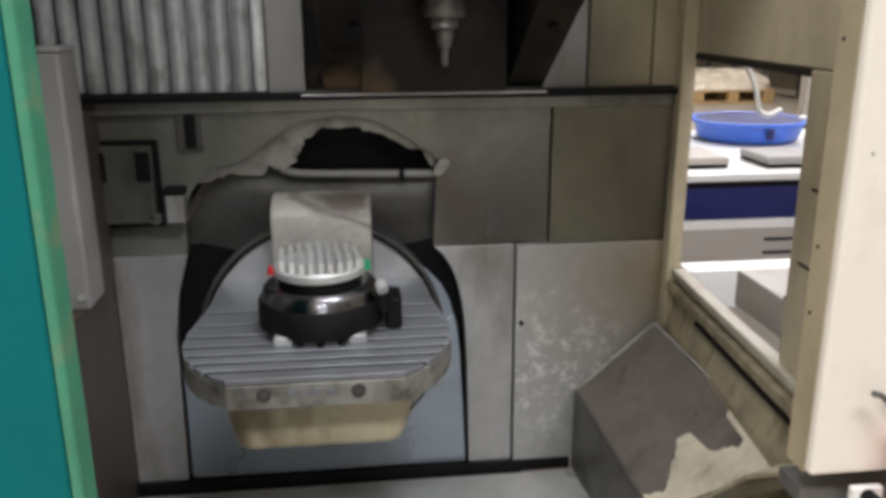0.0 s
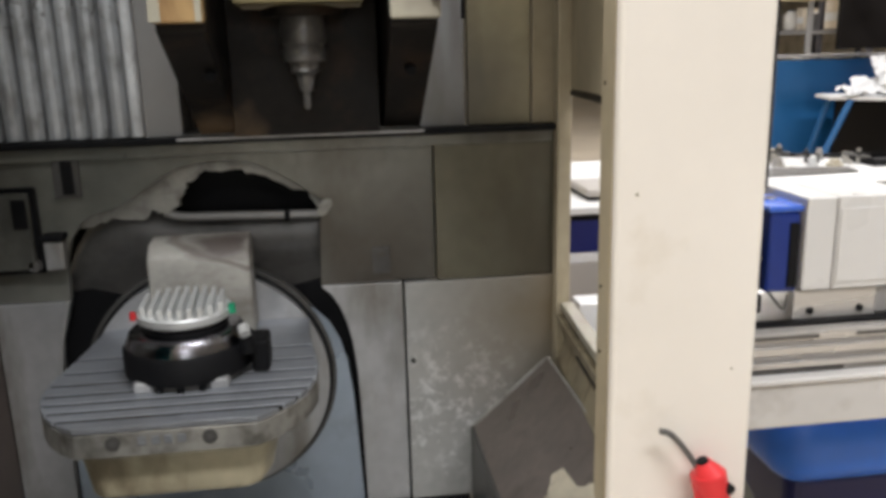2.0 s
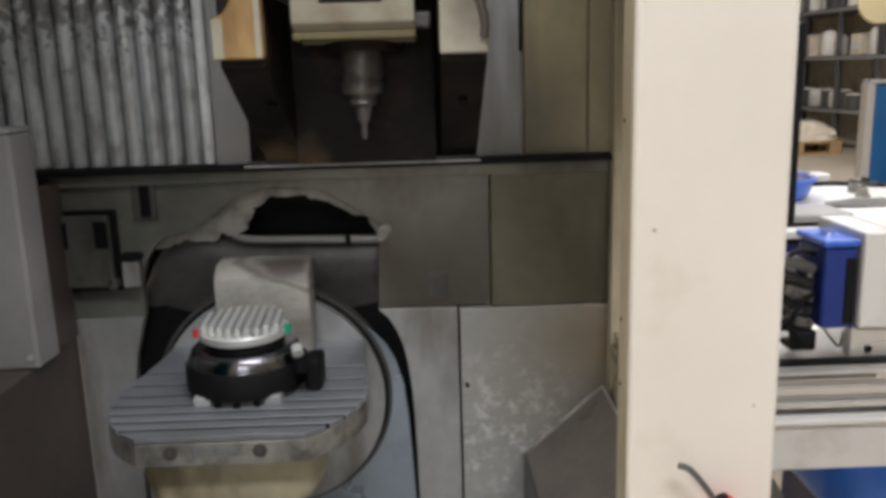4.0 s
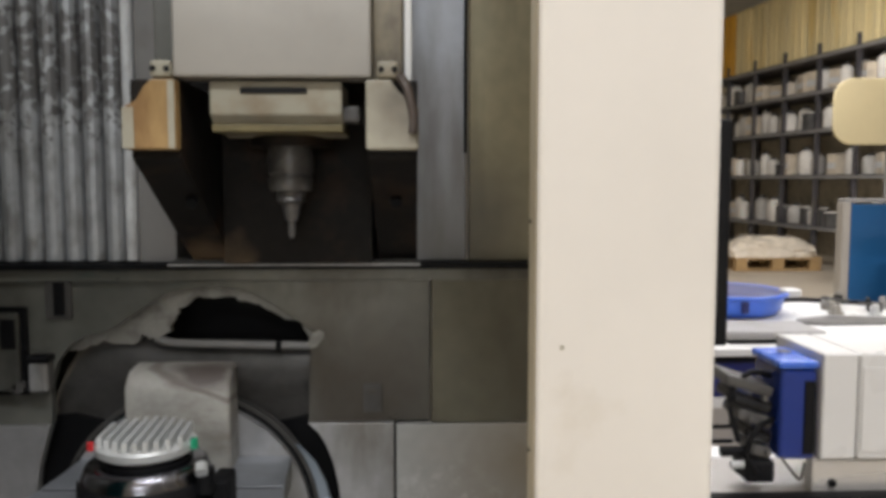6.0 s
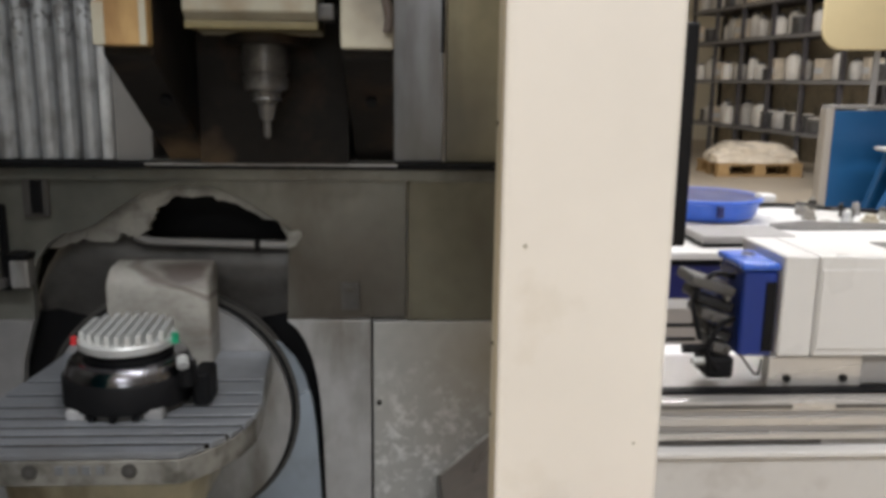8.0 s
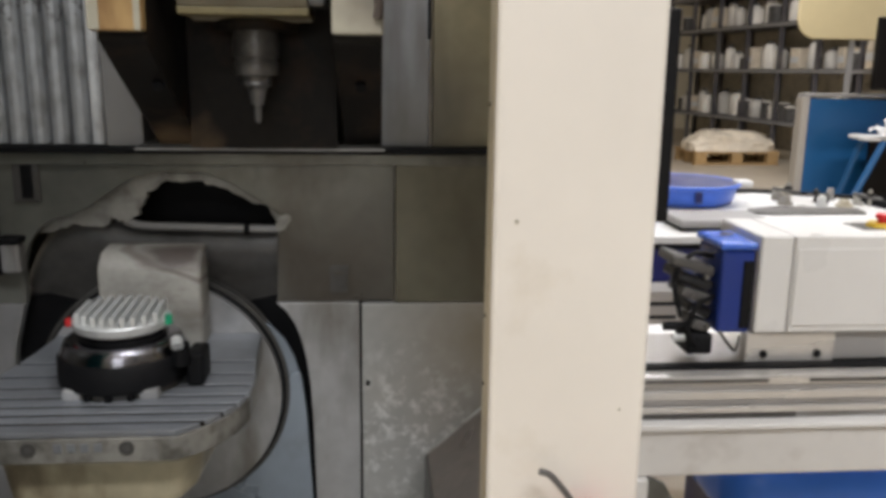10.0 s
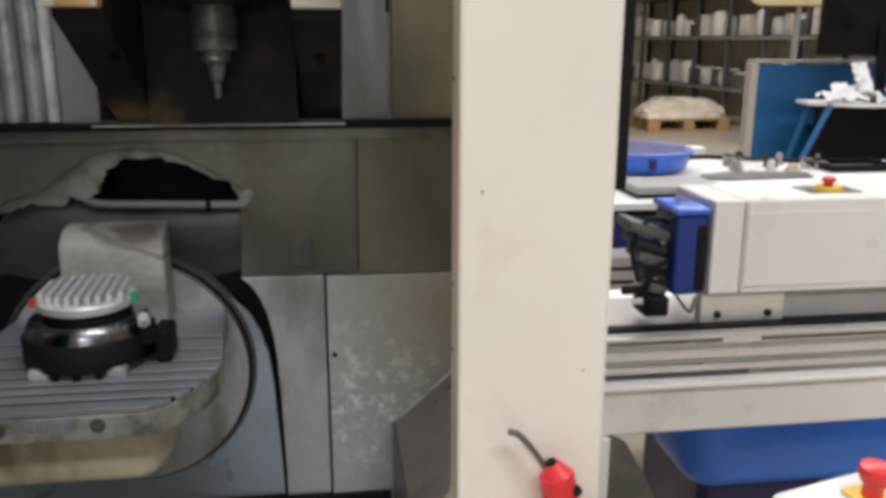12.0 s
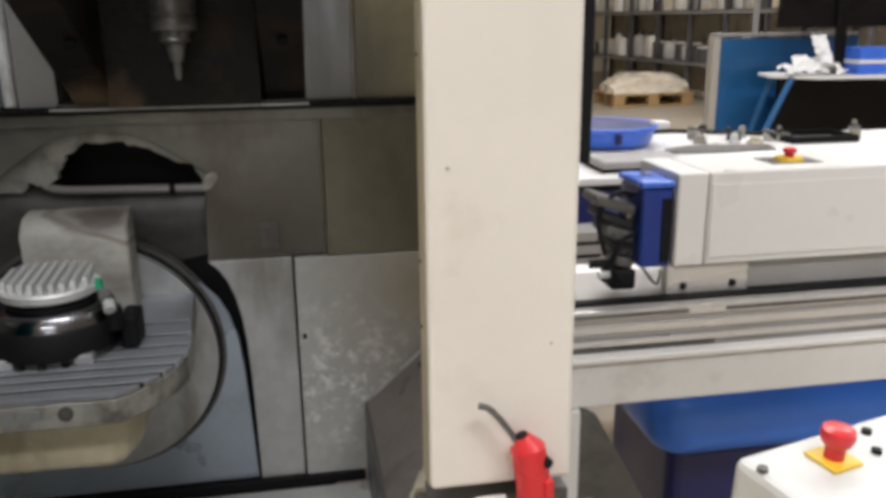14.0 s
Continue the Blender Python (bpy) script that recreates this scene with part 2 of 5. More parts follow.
GUNMETAL = mat("dark_polished_steel", (0.28, 0.28, 0.31), 0.2, 1.0, 0.05, 8, None, 0, 3, 0.01)
CHROME = mat("polished_steel", (0.72, 0.73, 0.75), 0.16, 1, 0.05, 8, None, 0, 3, 0.01)
SILVER = mat("turned_aluminium", (0.70, 0.71, 0.70), 0.35, 0.4, 0.1, 12, None, 0, 3, 0.03)
ALU = mat("anodised_aluminium", (0.66, 0.64, 0.61), 0.32, 0.5, 0.08, 6, (0.3, 0.28, 0.25), 0.12, 5, 0.03, (0.15, 1, 1))
RIB = mat("corrugated_steel_cover", (0.50, 0.515, 0.53), 0.45, 0.25, 0.28, 9, (0.20, 0.19, 0.18), 0.5, 22, 0.16, (1, 1, 0.5), blotch=(1.89, 0.30, (0.14, 0.13, 0.125), 46))
BRIGHT_RIB = mat("bright_rib_reflection", (0.86, 0.87, 0.88), 0.36, 0.05, 0.2, 14, (0.35, 0.34, 0.33), 0.3, 24, 0.08, (1, 1, 0.5))
GREYPOST = mat("grey_lacquer", (0.32, 0.31, 0.30), 0.45, 0.1, 0.08, 5, (0.2, 0.18, 0.15), 0.2, 4, 0.04)
TEAL = mat("teal_paint", (0.0, 0.125, 0.135), 0.6, 0, 0.08, 5, None, 0, 3, 0.03, spec=0.15)
TEAL_EDGE = mat("worn_green_edge", (0.05, 0.24, 0.15), 0.5, 0, 0.15, 9, (0.2, 0.24, 0.14), 0.25, 20, 0.1)
WEDGE = mat("yellowed_cream_paint", (0.36, 0.23, 0.095), 0.4, 0, 0.22, 8, (0.17, 0.085, 0.03), 0.52, 9, 0.05, (1.5, 1, 0.4))
HEADPANEL = mat("warm_grey_panel", (0.42, 0.39, 0.35), 0.4, 0.1, 0.04, 5, None, 0, 3, 0.02)
BLUE = mat("blue_plastic", (0.010, 0.032, 0.21), 0.3, 0, 0.12, 5, None, 0, 3, 0.02)
BLUE_BRIGHT = mat("bright_blue_plastic", (0.05, 0.15, 0.66), 0.35, 0, 0.12, 6, None, 0, 3, 0.03)
NAVY = mat("navy_plastic_and_tank_shade", (0.012, 0.015, 0.10), 0.4, 0, 0.15, 4, None, 0, 3, 0.03)
STEELBLUE = mat("blue_lacquered_sheet", (0.01, 0.09, 0.24), 0.4, 0, 0.08, 3, None, 0, 3, 0.02)
RED = mat("red_plastic", (0.60, 0.025, 0.03), 0.3, 0, 0.1, 8, None, 0, 3, 0.03)
YELLOW = mat("yellow_plastic", (0.75, 0.50, 0.04), 0.4, 0, 0.1, 6, None, 0, 3, 0.03)
ORANGE = mat("orange_plastic", (0.80, 0.44, 0.05), 0.45, 0, 0.15, 2, None, 0, 3, 0.03)
PALEYELLOW = mat("pale_yellow_plastic", (0.86, 0.72, 0.40), 0.45, 0, 0.15, 2, (0.80, 0.55, 0.15), 0.3, 2.5, 0.03, (1, 1, 0.2), island=0.15)
GREEN = mat("green_plastic", (0.01, 0.35, 0.18), 0.35, 0, 0.1, 8, None, 0, 3, 0.02)
WOOD = mat("pallet_wood", (0.42, 0.27, 0.12), 0.7, 0, 0.2, 4, (0.2, 0.12, 0.05), 0.3, 5, 0.1, (0.3, 1, 1), island=0.15)
FILM = mat("translucent_wrap", (0.78, 0.68, 0.54), 0.25, 0, 0.15, 5, (0.5, 0.42, 0.32), 0.3, 4, 0.5)
CONCRETE = mat("hall_floor", (0.46, 0.39, 0.30), 0.45, 0, 0.1, 0.8, (0.25, 0.22, 0.18), 0.2, 0.7, 0.03)
HALLWALL = mat("hall_wall", (0.72, 0.66, 0.52), 0.7, 0, 0.05, 0.6, None, 0, 3, 0.03)
ROOF = mat("hall_roof", (0.65, 0.64, 0.6), 0.8, 0, 0.05, 0.5, None, 0, 3, 0.02)
BEIGE = mat("beige_board", (0.66, 0.55, 0.32), 0.6, 0, 0.06, 1, None, 0, 3, 0.02)
BOTTLE = mat("grey_white_ware", (0.84, 0.79, 0.71), 0.5, 0, 0.2, 3, None, 0, 3, 0.03, island=0.3)
RACKM = mat("dark_rack_steel", (0.12, 0.112, 0.12), 0.5, 0.3, 0.3, 3, (0.2, 0.18, 0.16), 0.35, 4, 0.03)
MONITOR = mat("black_monitor", (0.006, 0.005, 0.005), 0.4, 0, 0.2, 3, None, 0, 3, 0.01, spec=0.2)
PAPER = mat("white_paper", (0.8, 0.8, 0.8), 0.7, 0, 0.08, 5, None, 0, 3, 0.1)
BEAM = mat("shaded_white_lacquer", (0.65, 0.64, 0.62), 0.4, 0, 0.06, 5, (0.4, 0.37, 0.33), 0.12, 6, 0.03)
PANELW = mat("scuffed_white_plastic", (0.60, 0.60, 0.57), 0.42, 0, 0.06, 8, (0.42, 0.40, 0.36), 0.15, 9, 0.04)
CAPM = mat("grimy_cream_gusset", (0.38, 0.35, 0.275), 0.42, 0, 0.15, 6, (0.2, 0.14, 0.08), 0.3, 9, 0.05, stain_shade=((0.61, 1.495, 1.765), 0.115, (0.06, 0.042, 0.03), 1.0))

# ---- mesh helpers ----
ORIGIN = {}


def box(bm, x0, x1, y0, y1, z0, z1, bev=0.0, seg=2):
    r = bmesh.ops.create_cube(bm, size=1)
    vs = r["verts"]
    for v in vs:
        v.co = Vector(((x0 + x1) / 2 + v.co.x * (x1 - x0), (y0 + y1) / 2 + v.co.y * (y1 - y0), (z0 + z1) / 2 + v.co.z * (z1 - z0)))
    if bev:
        es = {e for v in vs for e in v.link_edges}
        bmesh.ops.bevel(bm, geom=list(es), offset=bev, segments=seg, profile=0.5, affect="EDGES")
    return bm


def cube(x0, x1, y0, y1, z0, z1, bev=0.0, seg=2):
    return box(bmesh.new(), x0, x1, y0, y1, z0, z1, bev, seg)


def cyl(bm, base, top, r0, r1, seg=24):
    a, b = Vector(base), Vector(top)
    d = b - a
    m = Matrix.Translation((a + b) / 2) @ d.to_track_quat("Z", "Y").to_matrix().to_4x4()
    bmesh.ops.create_cone(bm, cap_ends=True, cap_tris=False, segments=seg, radius1=r0, radius2=r1, depth=d.length, matrix=m)
    return bm


def rod(base, top, r0, r1=None, seg=24):
    return cyl(bmesh.new(), base, top, r0, r0 if r1 is None else r1, seg)


def prism(bm, pts, axis, a, b, bev=0.0):
    def at(p, w):
        return {"z": (p[0], p[1], w), "y": (p[0], w, p[1]), "x": (w, p[0], p[1])}[axis]
    lo = [bm.verts.new(at(p, a)) for p in pts]
    hi = [bm.verts.new(at(p, b)) for p in pts]
    fs = [bm.faces.new(lo), bm.faces.new(hi)]
    for i in range(len(pts)):
        j = (i + 1) % len(pts)
        fs.append(bm.faces.new((lo[i], lo[j], hi[j], hi[i])))
    bmesh.ops.recalc_face_normals(bm, faces=fs)
    if bev:
        es = {e for f in fs for e in f.edges}
        bmesh.ops.bevel(bm, geom=list(es), offset=bev, segments=2, profile=0.5, affect="EDGES")
    return bm


def slab(pts, axis, a, b, bev=0.0):
    return prism(bmesh.new(), pts, axis, a, b, bev)


def lathe(profile, centre, seg=40):
    bm = bmesh.new()
    rings = []
    for r, z in profile:
        rings.append([bm.verts.new((centre[0] + r * math.cos(2 * math.pi * i / seg), centre[1] + r * math.sin(2 * math.pi * i / seg), z)) for i in range(seg)])
    for a, b in zip(rings, rings[1:]):
        for i in range(seg):
            j = (i + 1) % seg
            bm.faces.new((a[i], a[j], b[j], b[i]))
    bm.faces.new(rings[0][::-1])
    bm.faces.new(rings[-1])
    bmesh.ops.recalc_face_normals(bm, faces=bm.faces[:])
    return bm


def tube(points, r, seg=10):
    """A round bar along smooth points."""
    bm = bmesh.new()
    ps = [Vector(p) for p in points]
    fine = []
    for i in range(len(ps) - 1):
        p0, p1, p2, p3 = ps[max(i - 1, 0)], ps[i], ps[i + 1], ps[min(i + 2, len(ps) - 1)]
        for k in range(6):
            t = k / 6
            fine.append(0.5 * ((2 * p1) + (p2 - p0) * t + (2 * p0 - 5 * p1 + 4 * p2 - p3) * t * t + (3 * p1 - p0 - 3 * p2 + p3) * t ** 3))
    fine.append(ps[-1])
    rings = []
    for i, p in enumerate(fine):
        d = (fine[min(i + 1, len(fine) - 1)] - fine[max(i - 1, 0)]).normalized()
        q = d.to_track_quat("Z", "Y")
        rings.append([bm.verts.new(p + q @ Vector((r * math.cos(2 * math.pi * k / seg), r * math.sin(2 * math.pi * k / seg), 0))) for k in range(seg)])
    for a, b in zip(rings, rings[1:]):
        for k in range(seg):
            j = (k + 1) % seg
            bm.faces.new((a[k], a[j], b[j], b[k]))
    bm.faces.new(rings[0][::-1])
    bm.faces.new(rings[-1])
    return bm


def finish(name, bm, material, smooth=False):
    me = bpy.data.meshes.new(name)
    if smooth:
        for f in bm.faces:
            f.smooth = True
        for e in bm.edges:
            if len(e.link_faces) == 2 and e.calc_face_angle(0) > 0.7:
                e.smooth = False
    bm.to_mesh(me)
    bm.free()
    me.materials.append(material)
    return me


def thing(name, at, label, category, group="", kind=""):
    ob = new(name)
    ob.empty_display_size = 0.05
    ob.location = at
    ORIGIN[ob] = Vector(at)
    return tagged(ob, label, category, group, kind)


def part(name, bm, material, parent, label="", smooth=False):
    """Links a bmesh, given in the place's own coordinates, as one part of parent."""
    o = ORIGIN[parent]
    bmesh.ops.translate(bm, verts=bm.verts[:], vec=-o)
    ob = new(name, finish(name, bm, material, smooth))
    ob.parent = parent
    ORIGIN[ob] = o
    return tagged(ob, label)


def solid(name, bm, material, label, category, kind="", group="", smooth=False):
    """A thing or piece of the setting that is one mesh; its origin lies at the middle of its base."""
    cs = [v.co for v in bm.verts]
    lo = Vector([min(c[i] for c in cs) for i in range(3)])
    hi = Vector([max(c[i] for c in cs) for i in range(3)])
    o = Vector(((lo.x + hi.x) / 2, (lo.y + hi.y) / 2, lo.z))
    bmesh.ops.translate(bm, verts=bm.verts[:], vec=-o)
    ob = new(name, finish(name, bm, material, smooth))
    ob.location = o
    ORIGIN[ob] = o
    return tagged(ob, label, category, group, kind)


def arc(cx, cz, r, a0, a1, n):
    return [(cx + r * math.cos(radians(a0 + (a1 - a0) * i / n)), cz + r * math.sin(radians(a0 + (a1 - a0) * i / n))) for i in range(n + 1)]


# ---- the hall ----
S = "structure"
solid("floor", cube(-7, 20, -26, 24, -0.2, 0), CONCRETE, "worn tan concrete floor of the factory hall", "floor", S)
solid("wall_north", cube(-7, 20, 24, 24.2, 0, 6.2), HALLWALL, "cream painted hall wall behind the racks", "wall", S)
solid("wall_south", cube(-7, 20, -26.2, -26, 0, 6.2), HALLWALL, "plain cream hall wall", "wall", S)
# window frame added round that light, out of view
wn = thing("window_2", (2.0, -25.9, 3.1), "unseen window band added in the hall's end wall", "window", kind=S)
for x in (-1.06, 2.0, 5.06):
    part("window_frame", cube(x - 0.06, x + 0.06, -25.99, -25.85, 3.1, 5.5, 0.01), GREYPOST, wn)
part("window_sill", cube(-1.15, 5.15, -25.99, -25.8, 3.0, 3.09, 0.01), GREYPOST, wn)
solid("wall_west", cube(-7.2, -7, -26, 24, 0, 6.2), HALLWALL, "plain cream hall wall", "wall", S)
solid("wall_east", cube(20, 20.2, -26, 24, 0, 6.2), HALLWALL, "plain cream hall wall", "wall", S)
solid("ceiling", cube(-7.2, 20.2, -26.2, 24.2, 6.2, 6.4), ROOF, "pale hall roof", "ceiling", S)

# ---- the machine's shell ----
XL, XR, YB = -0.49, 0.95, 1.95
ARCH_LOW_L = [(-0.36, 0.40), (-0.357, 0.80), (-0.342, 0.92), (-0.312, 1.025)]
ARCH_LOW_R = [(0.305, 1.025), (0.330, 1.002), (0.350, 0.968), (0.366, 0.925), (0.378, 0.87), (0.386, 0.80), (0.391, 0.70), (0.397, 0.40)]
ARCH_TOP = [(-0.312, 1.025), (-0.31, 1.12), (-0.293, 1.178), (-0.265, 1.217), (-0.225, 1.243), (-0.19, 1.246), (-0.15, 1.264), (-0.09, 1.306), (-0.033, 1.342), (0.03, 1.357), (0.09, 1.362), (0.15, 1.352), (0.2, 1.33), (0.265, 1.288), (0.335, 1.238), (0.312, 1.205), (0.305, 1.025)]
solid("wall_rear_lower", slab([(XL, 0.40)] + ARCH_LOW_L + [(XL, 1.025)], "y", YB, YB + 0.03, 0.002), STEEL, "dull blue-grey sheet steel panel low on the machine's rear wall", "machine wall", S)
solid("wall_rear_lower", slab(ARCH_LOW_R + [(0.514, 0.40), (0.514, 1.025)], "y", YB, YB + 0.03, 0.002), STEEL, "stained sheet steel panel beside the rotary table", "machine wall", S)
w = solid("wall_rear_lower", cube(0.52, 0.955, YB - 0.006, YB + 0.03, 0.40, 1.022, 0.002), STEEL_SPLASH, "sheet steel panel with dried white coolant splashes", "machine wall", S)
part("bolt", rod((0.535, 1.946, 0.81), (0.535, 1.935, 0.81), 0.006, seg=10), DARK, w, "small dark bolt head")
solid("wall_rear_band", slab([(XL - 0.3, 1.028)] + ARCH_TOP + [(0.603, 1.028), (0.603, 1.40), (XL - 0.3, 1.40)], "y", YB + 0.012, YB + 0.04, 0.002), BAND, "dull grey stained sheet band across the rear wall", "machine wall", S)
solid("wall_rear_band", cube(0.606, 0.955, YB, YB + 0.04, 1.024, 1.40, 0.003), BAND_WARM, "brown stained sheet panel, shade painted towards its corner by the loading window", "machine wall", S)
# black sheet gives the arch its unlit depth
solid("wall_rear_inner", cube(-0.6, 0.6, 2.2, 2.24, 0.2, 1.5), BLACK, "black sheet standing for the unlit depth behind the arched opening", "machine wall", S)
lg = thing("rear_ledge", (0.2, 1.94, 1.39), "dark steel ledge with a bright worn edge", "ledge", kind=S)
part("ledge_bar", cube(-0.79, 0.93, 1.915, 1.99, 1.406, 1.42, 0.003), BLACK, lg)
part("ledge_skirt", cube(-0.79, 0.93, 1.94, 1.99, 1.376, 1.4055, 0.003), BAND, lg)
part("bright_edge", cube(-0.01, 0.58, 1.910, 1.915, 1.414, 1.4205, 0.002), STEEL, lg, "bright worn steel edge")
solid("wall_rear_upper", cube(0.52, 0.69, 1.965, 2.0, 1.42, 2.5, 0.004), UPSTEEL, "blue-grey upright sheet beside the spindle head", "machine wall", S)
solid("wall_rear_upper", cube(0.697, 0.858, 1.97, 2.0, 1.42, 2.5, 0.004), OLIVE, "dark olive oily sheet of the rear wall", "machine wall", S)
solid("wall_rear_upper", cube(0.862, 0.955, 1.968, 2.0, 1.42, 2.5, 0.004), TAN, "yellow-brown oily sheet in the rear corner", "machine wall", S)
# the gap is drawn as a raised black strip
solid("wall_gap", cube(0.684, 0.692, 1.955, 1.9648, 1.68, 2.5, 0.002), BLACK, "black strip drawn for the gap between two sheets", "seal", S)
solid("wall_rear_upper", cube(-0.15, 0.52, 2.1, 2.14, 1.40, 2.5), DARK, "sheet behind the spindle, painted dark for the recess shade", "machine wall", S)
solid("wall_rear_upper", cube(-0.086, 0.0, 1.955, 2.1, 1.42, 2.5, 0.003), GREYPOST, "plain grey sheet strip beside the corrugated cover", "machine wall", S)
solid("wall_left", cube(XL - 0.34, XL - 0.30, 0.9, 2.0, 0.2, 2.5), BAND, "grey sheet side wall of the machine", "machine wall", S)
# left wall lies in shade; its darkness is painted brown
solid("wall_left_lower", cube(XL - 0.30, XL, 1.0, 1.95, 0.2, 0.985, 0.005), SIDEBROWN, "box along the side wall, its shade painted dark brown", "machine wall", S)
# machine floor sheets
solid("machine_floor", slab([(0.98, 0.50), (1.93, 0.37), (1.95, 0.30), (0.98, 0.30)], "x", XL - 0.3, 0.95, 0.002), FLOORM, "wet grey steel floor sheet inside the machine", "machine floor", S)
solid("floor_joint", cube(XL, 0.68, 1.935, 1.949, 0.37, 0.40, 0.003), BLACK, "dark joint along the floor of the machine", "joint", S)
# right wall with the loading window: it leans in towards the front pillar


def lean(bm):
    for v in bm.verts:
        v.co.x -= max(0.0, 1.93 - v.co.y) * 0.066
    return bm


solid("wall_right_upper", lean(cube(XR, XR + 0.012, 0.925, 2.0, 1.506, 2.5, 0.003)), TAN, "tan oily side wall over the loading window", "machine wall", S)
solid("wall_right_post", cube(0.912, XR - 0.001, 1.905, 1.948, 0.72, 2.5, 0.004), TAN, "tan post between rear wall and loading window", "machine wall", S)
wp1 = solid("wall_right_post", lean(cube(XR - 0.006, XR + 0.016, 0.925, 1.315, 0.80, 1.505, 0.004)), TAN, "tan oily post between loading window and front pillar", "machine wall", S)
for y, z, w in ((1.20, 1.345, 0.035), (1.23, 1.16, 0.05), (1.10, 1.10, 0.09), (1.24, 1.30, 0.02)):
    part("oil_run", lean(cube(XR - 0.0075, XR - 0.0062, y, y + w, z, z + 0.006, 0.0005)), DARK, wp1, "short black oil run")
part("bolt", rod((0.893, 1.03, 1.06), (0.887, 1.03, 1.06), 0.005, seg=10), DARK, wp1)
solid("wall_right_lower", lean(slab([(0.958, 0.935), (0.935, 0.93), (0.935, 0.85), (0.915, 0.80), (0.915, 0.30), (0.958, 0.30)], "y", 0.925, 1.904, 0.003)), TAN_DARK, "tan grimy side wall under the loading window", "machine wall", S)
ws = thing("window_1", (0.95, 1.45, 0.93), "open loading window with a pale worn sill rail", "window", kind=S)
part("window_sill", lean(cube(0.925, 0.96, 0.925, 1.904, 0.936, 0.958, 0.004)), ARMGREY, ws, "pale cream sill rail with grime")
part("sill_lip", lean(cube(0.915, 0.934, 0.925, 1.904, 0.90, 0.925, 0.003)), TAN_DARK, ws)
part("sill_gap", lean(cube(0.925, 0.9345, 0.925, 1.72, 0.872, 0.880, 0.002)), DARK, ws, "dark oily groove")
part("window_head", lean(cube(0.945, 0.962, 0.925, 1.904, 1.49, 1.505, 0.003)), DARK, ws, "dark rubber edged head")
solid("machine_rear", cube(XL - 0.34, XR + 0.012, 2.26, 2.30, 0.0, 2.5, 0.004), CREAM, "plain cream rear sheet of the machine", "machine wall", S)
solid("machine_roof", cube(XL - 0.34, XR + 0.03, 0.9, 2.2, 2.5, 2.54), HEADPANEL, "plain sheet roof of the machine", "machine roof", S)

# front pillar
pl = thing("front_pillar", (0.80, 0.92, 1.0), "broad cream painted front pillar of the machine", "pillar", kind=S)
part("pillar_body", cube(0.6975, 0.892, 0.850, 0.907, 1.0, 2.5, 0.007, 3), CREAM, pl)
part("inner_lining", cube(0.6955, 0.6973, 0.862, 0.907, 1.0, 2.5, 0.0005), TAN, pl, "tan oily inner lining")
part("rubber_seal", cube(0.897, 0.926, 0.9075, 0.922, 1.425, 1.685, 0.003), BLACK, pl, "black rubber seal")
part("dot", rod((0.724, 0.852, 1.437), (0.724, 0.8492, 1.437), 0.0025, seg=10), ARMGREY, pl, "small faint mark")
part("dot", rod((0.86, 0.852, 1.20), (0.86, 0.8494, 1.20), 0.0018, seg=10), ARMGREY, pl)
for z in (1.22, 1.31, 1.57):
    part("bolt", rod((0.6957, 0.893, z), (0.694, 0.893, z), 0.0025, seg=10), DARK, pl)
sb = thing("front_sill", (0.3, 0.9, 0.0), "cream lower front of the machine under the doorway", "machine front", kind=S)
part("front_panel", cube(-0.9, 0.897, 0.85, 0.90, 0.0, 0.86, 0.004), CREAM, sb)
# plate coloured dark to read as the recess under the pillar
part("sill_plate", cube(0.70, 0.897, 0.87, 0.93, 0.945, 0.97, 0.003), SHROUD, sb, "dark plate in the recess under the pillar")

# sliding door on the left
dr = thing("door_1", (-0.42, 0.86, 0.6), "teal sliding machine door with a worn green edge, open", "door", kind=S)
part("door_panel", cube(-1.0, -0.2465, 0.845, 0.89, 0.6, 2.4, 0.004), TEAL, dr)
part("door_edge", cube(-0.246, -0.232, 0.842, 0.895, 0.6, 2.4, 0.006), TEAL_EDGE, dr, "worn light green edge strip")

# ---- corrugated cover ----
rc = thing("corrugated_cover", (-0.45, 1.96, 1.42), "corrugated steel way cover with dull upright ribs", "way cover")
part("backing", cube(-0.95, -0.087, 1.985, 2.0, 1.42, 2.5), RIB, rc)
x = -0.1205
while x > -0.92:
    wd = 0.0484
    bmr = slab([(x - wd * 0.03, 1.984), (x - wd * 0.10, 1.962), (x - wd * 0.28, 1.951), (x - wd * 0.52, 1.948), (x - wd * 0.76, 1.951), (x - wd * 0.90, 1.962), (x - wd * 0.96, 1.984)], "z", 1.424, 2.5, 0.0015)
    part("rib", bmr, RIB, rc)
    x -= wd
# end rib's reflection is put into a brighter base colour
part("bright_rib", slab([(-0.088, 1.984), (-0.091, 1.952), (-0.098, 1.944), (-0.110, 1.945), (-0.118, 1.955), (-0.119, 1.984)], "z", 1.424, 2.5, 0.002), BRIGHT_RIB, rc, "end rib with its bright reflection painted in")

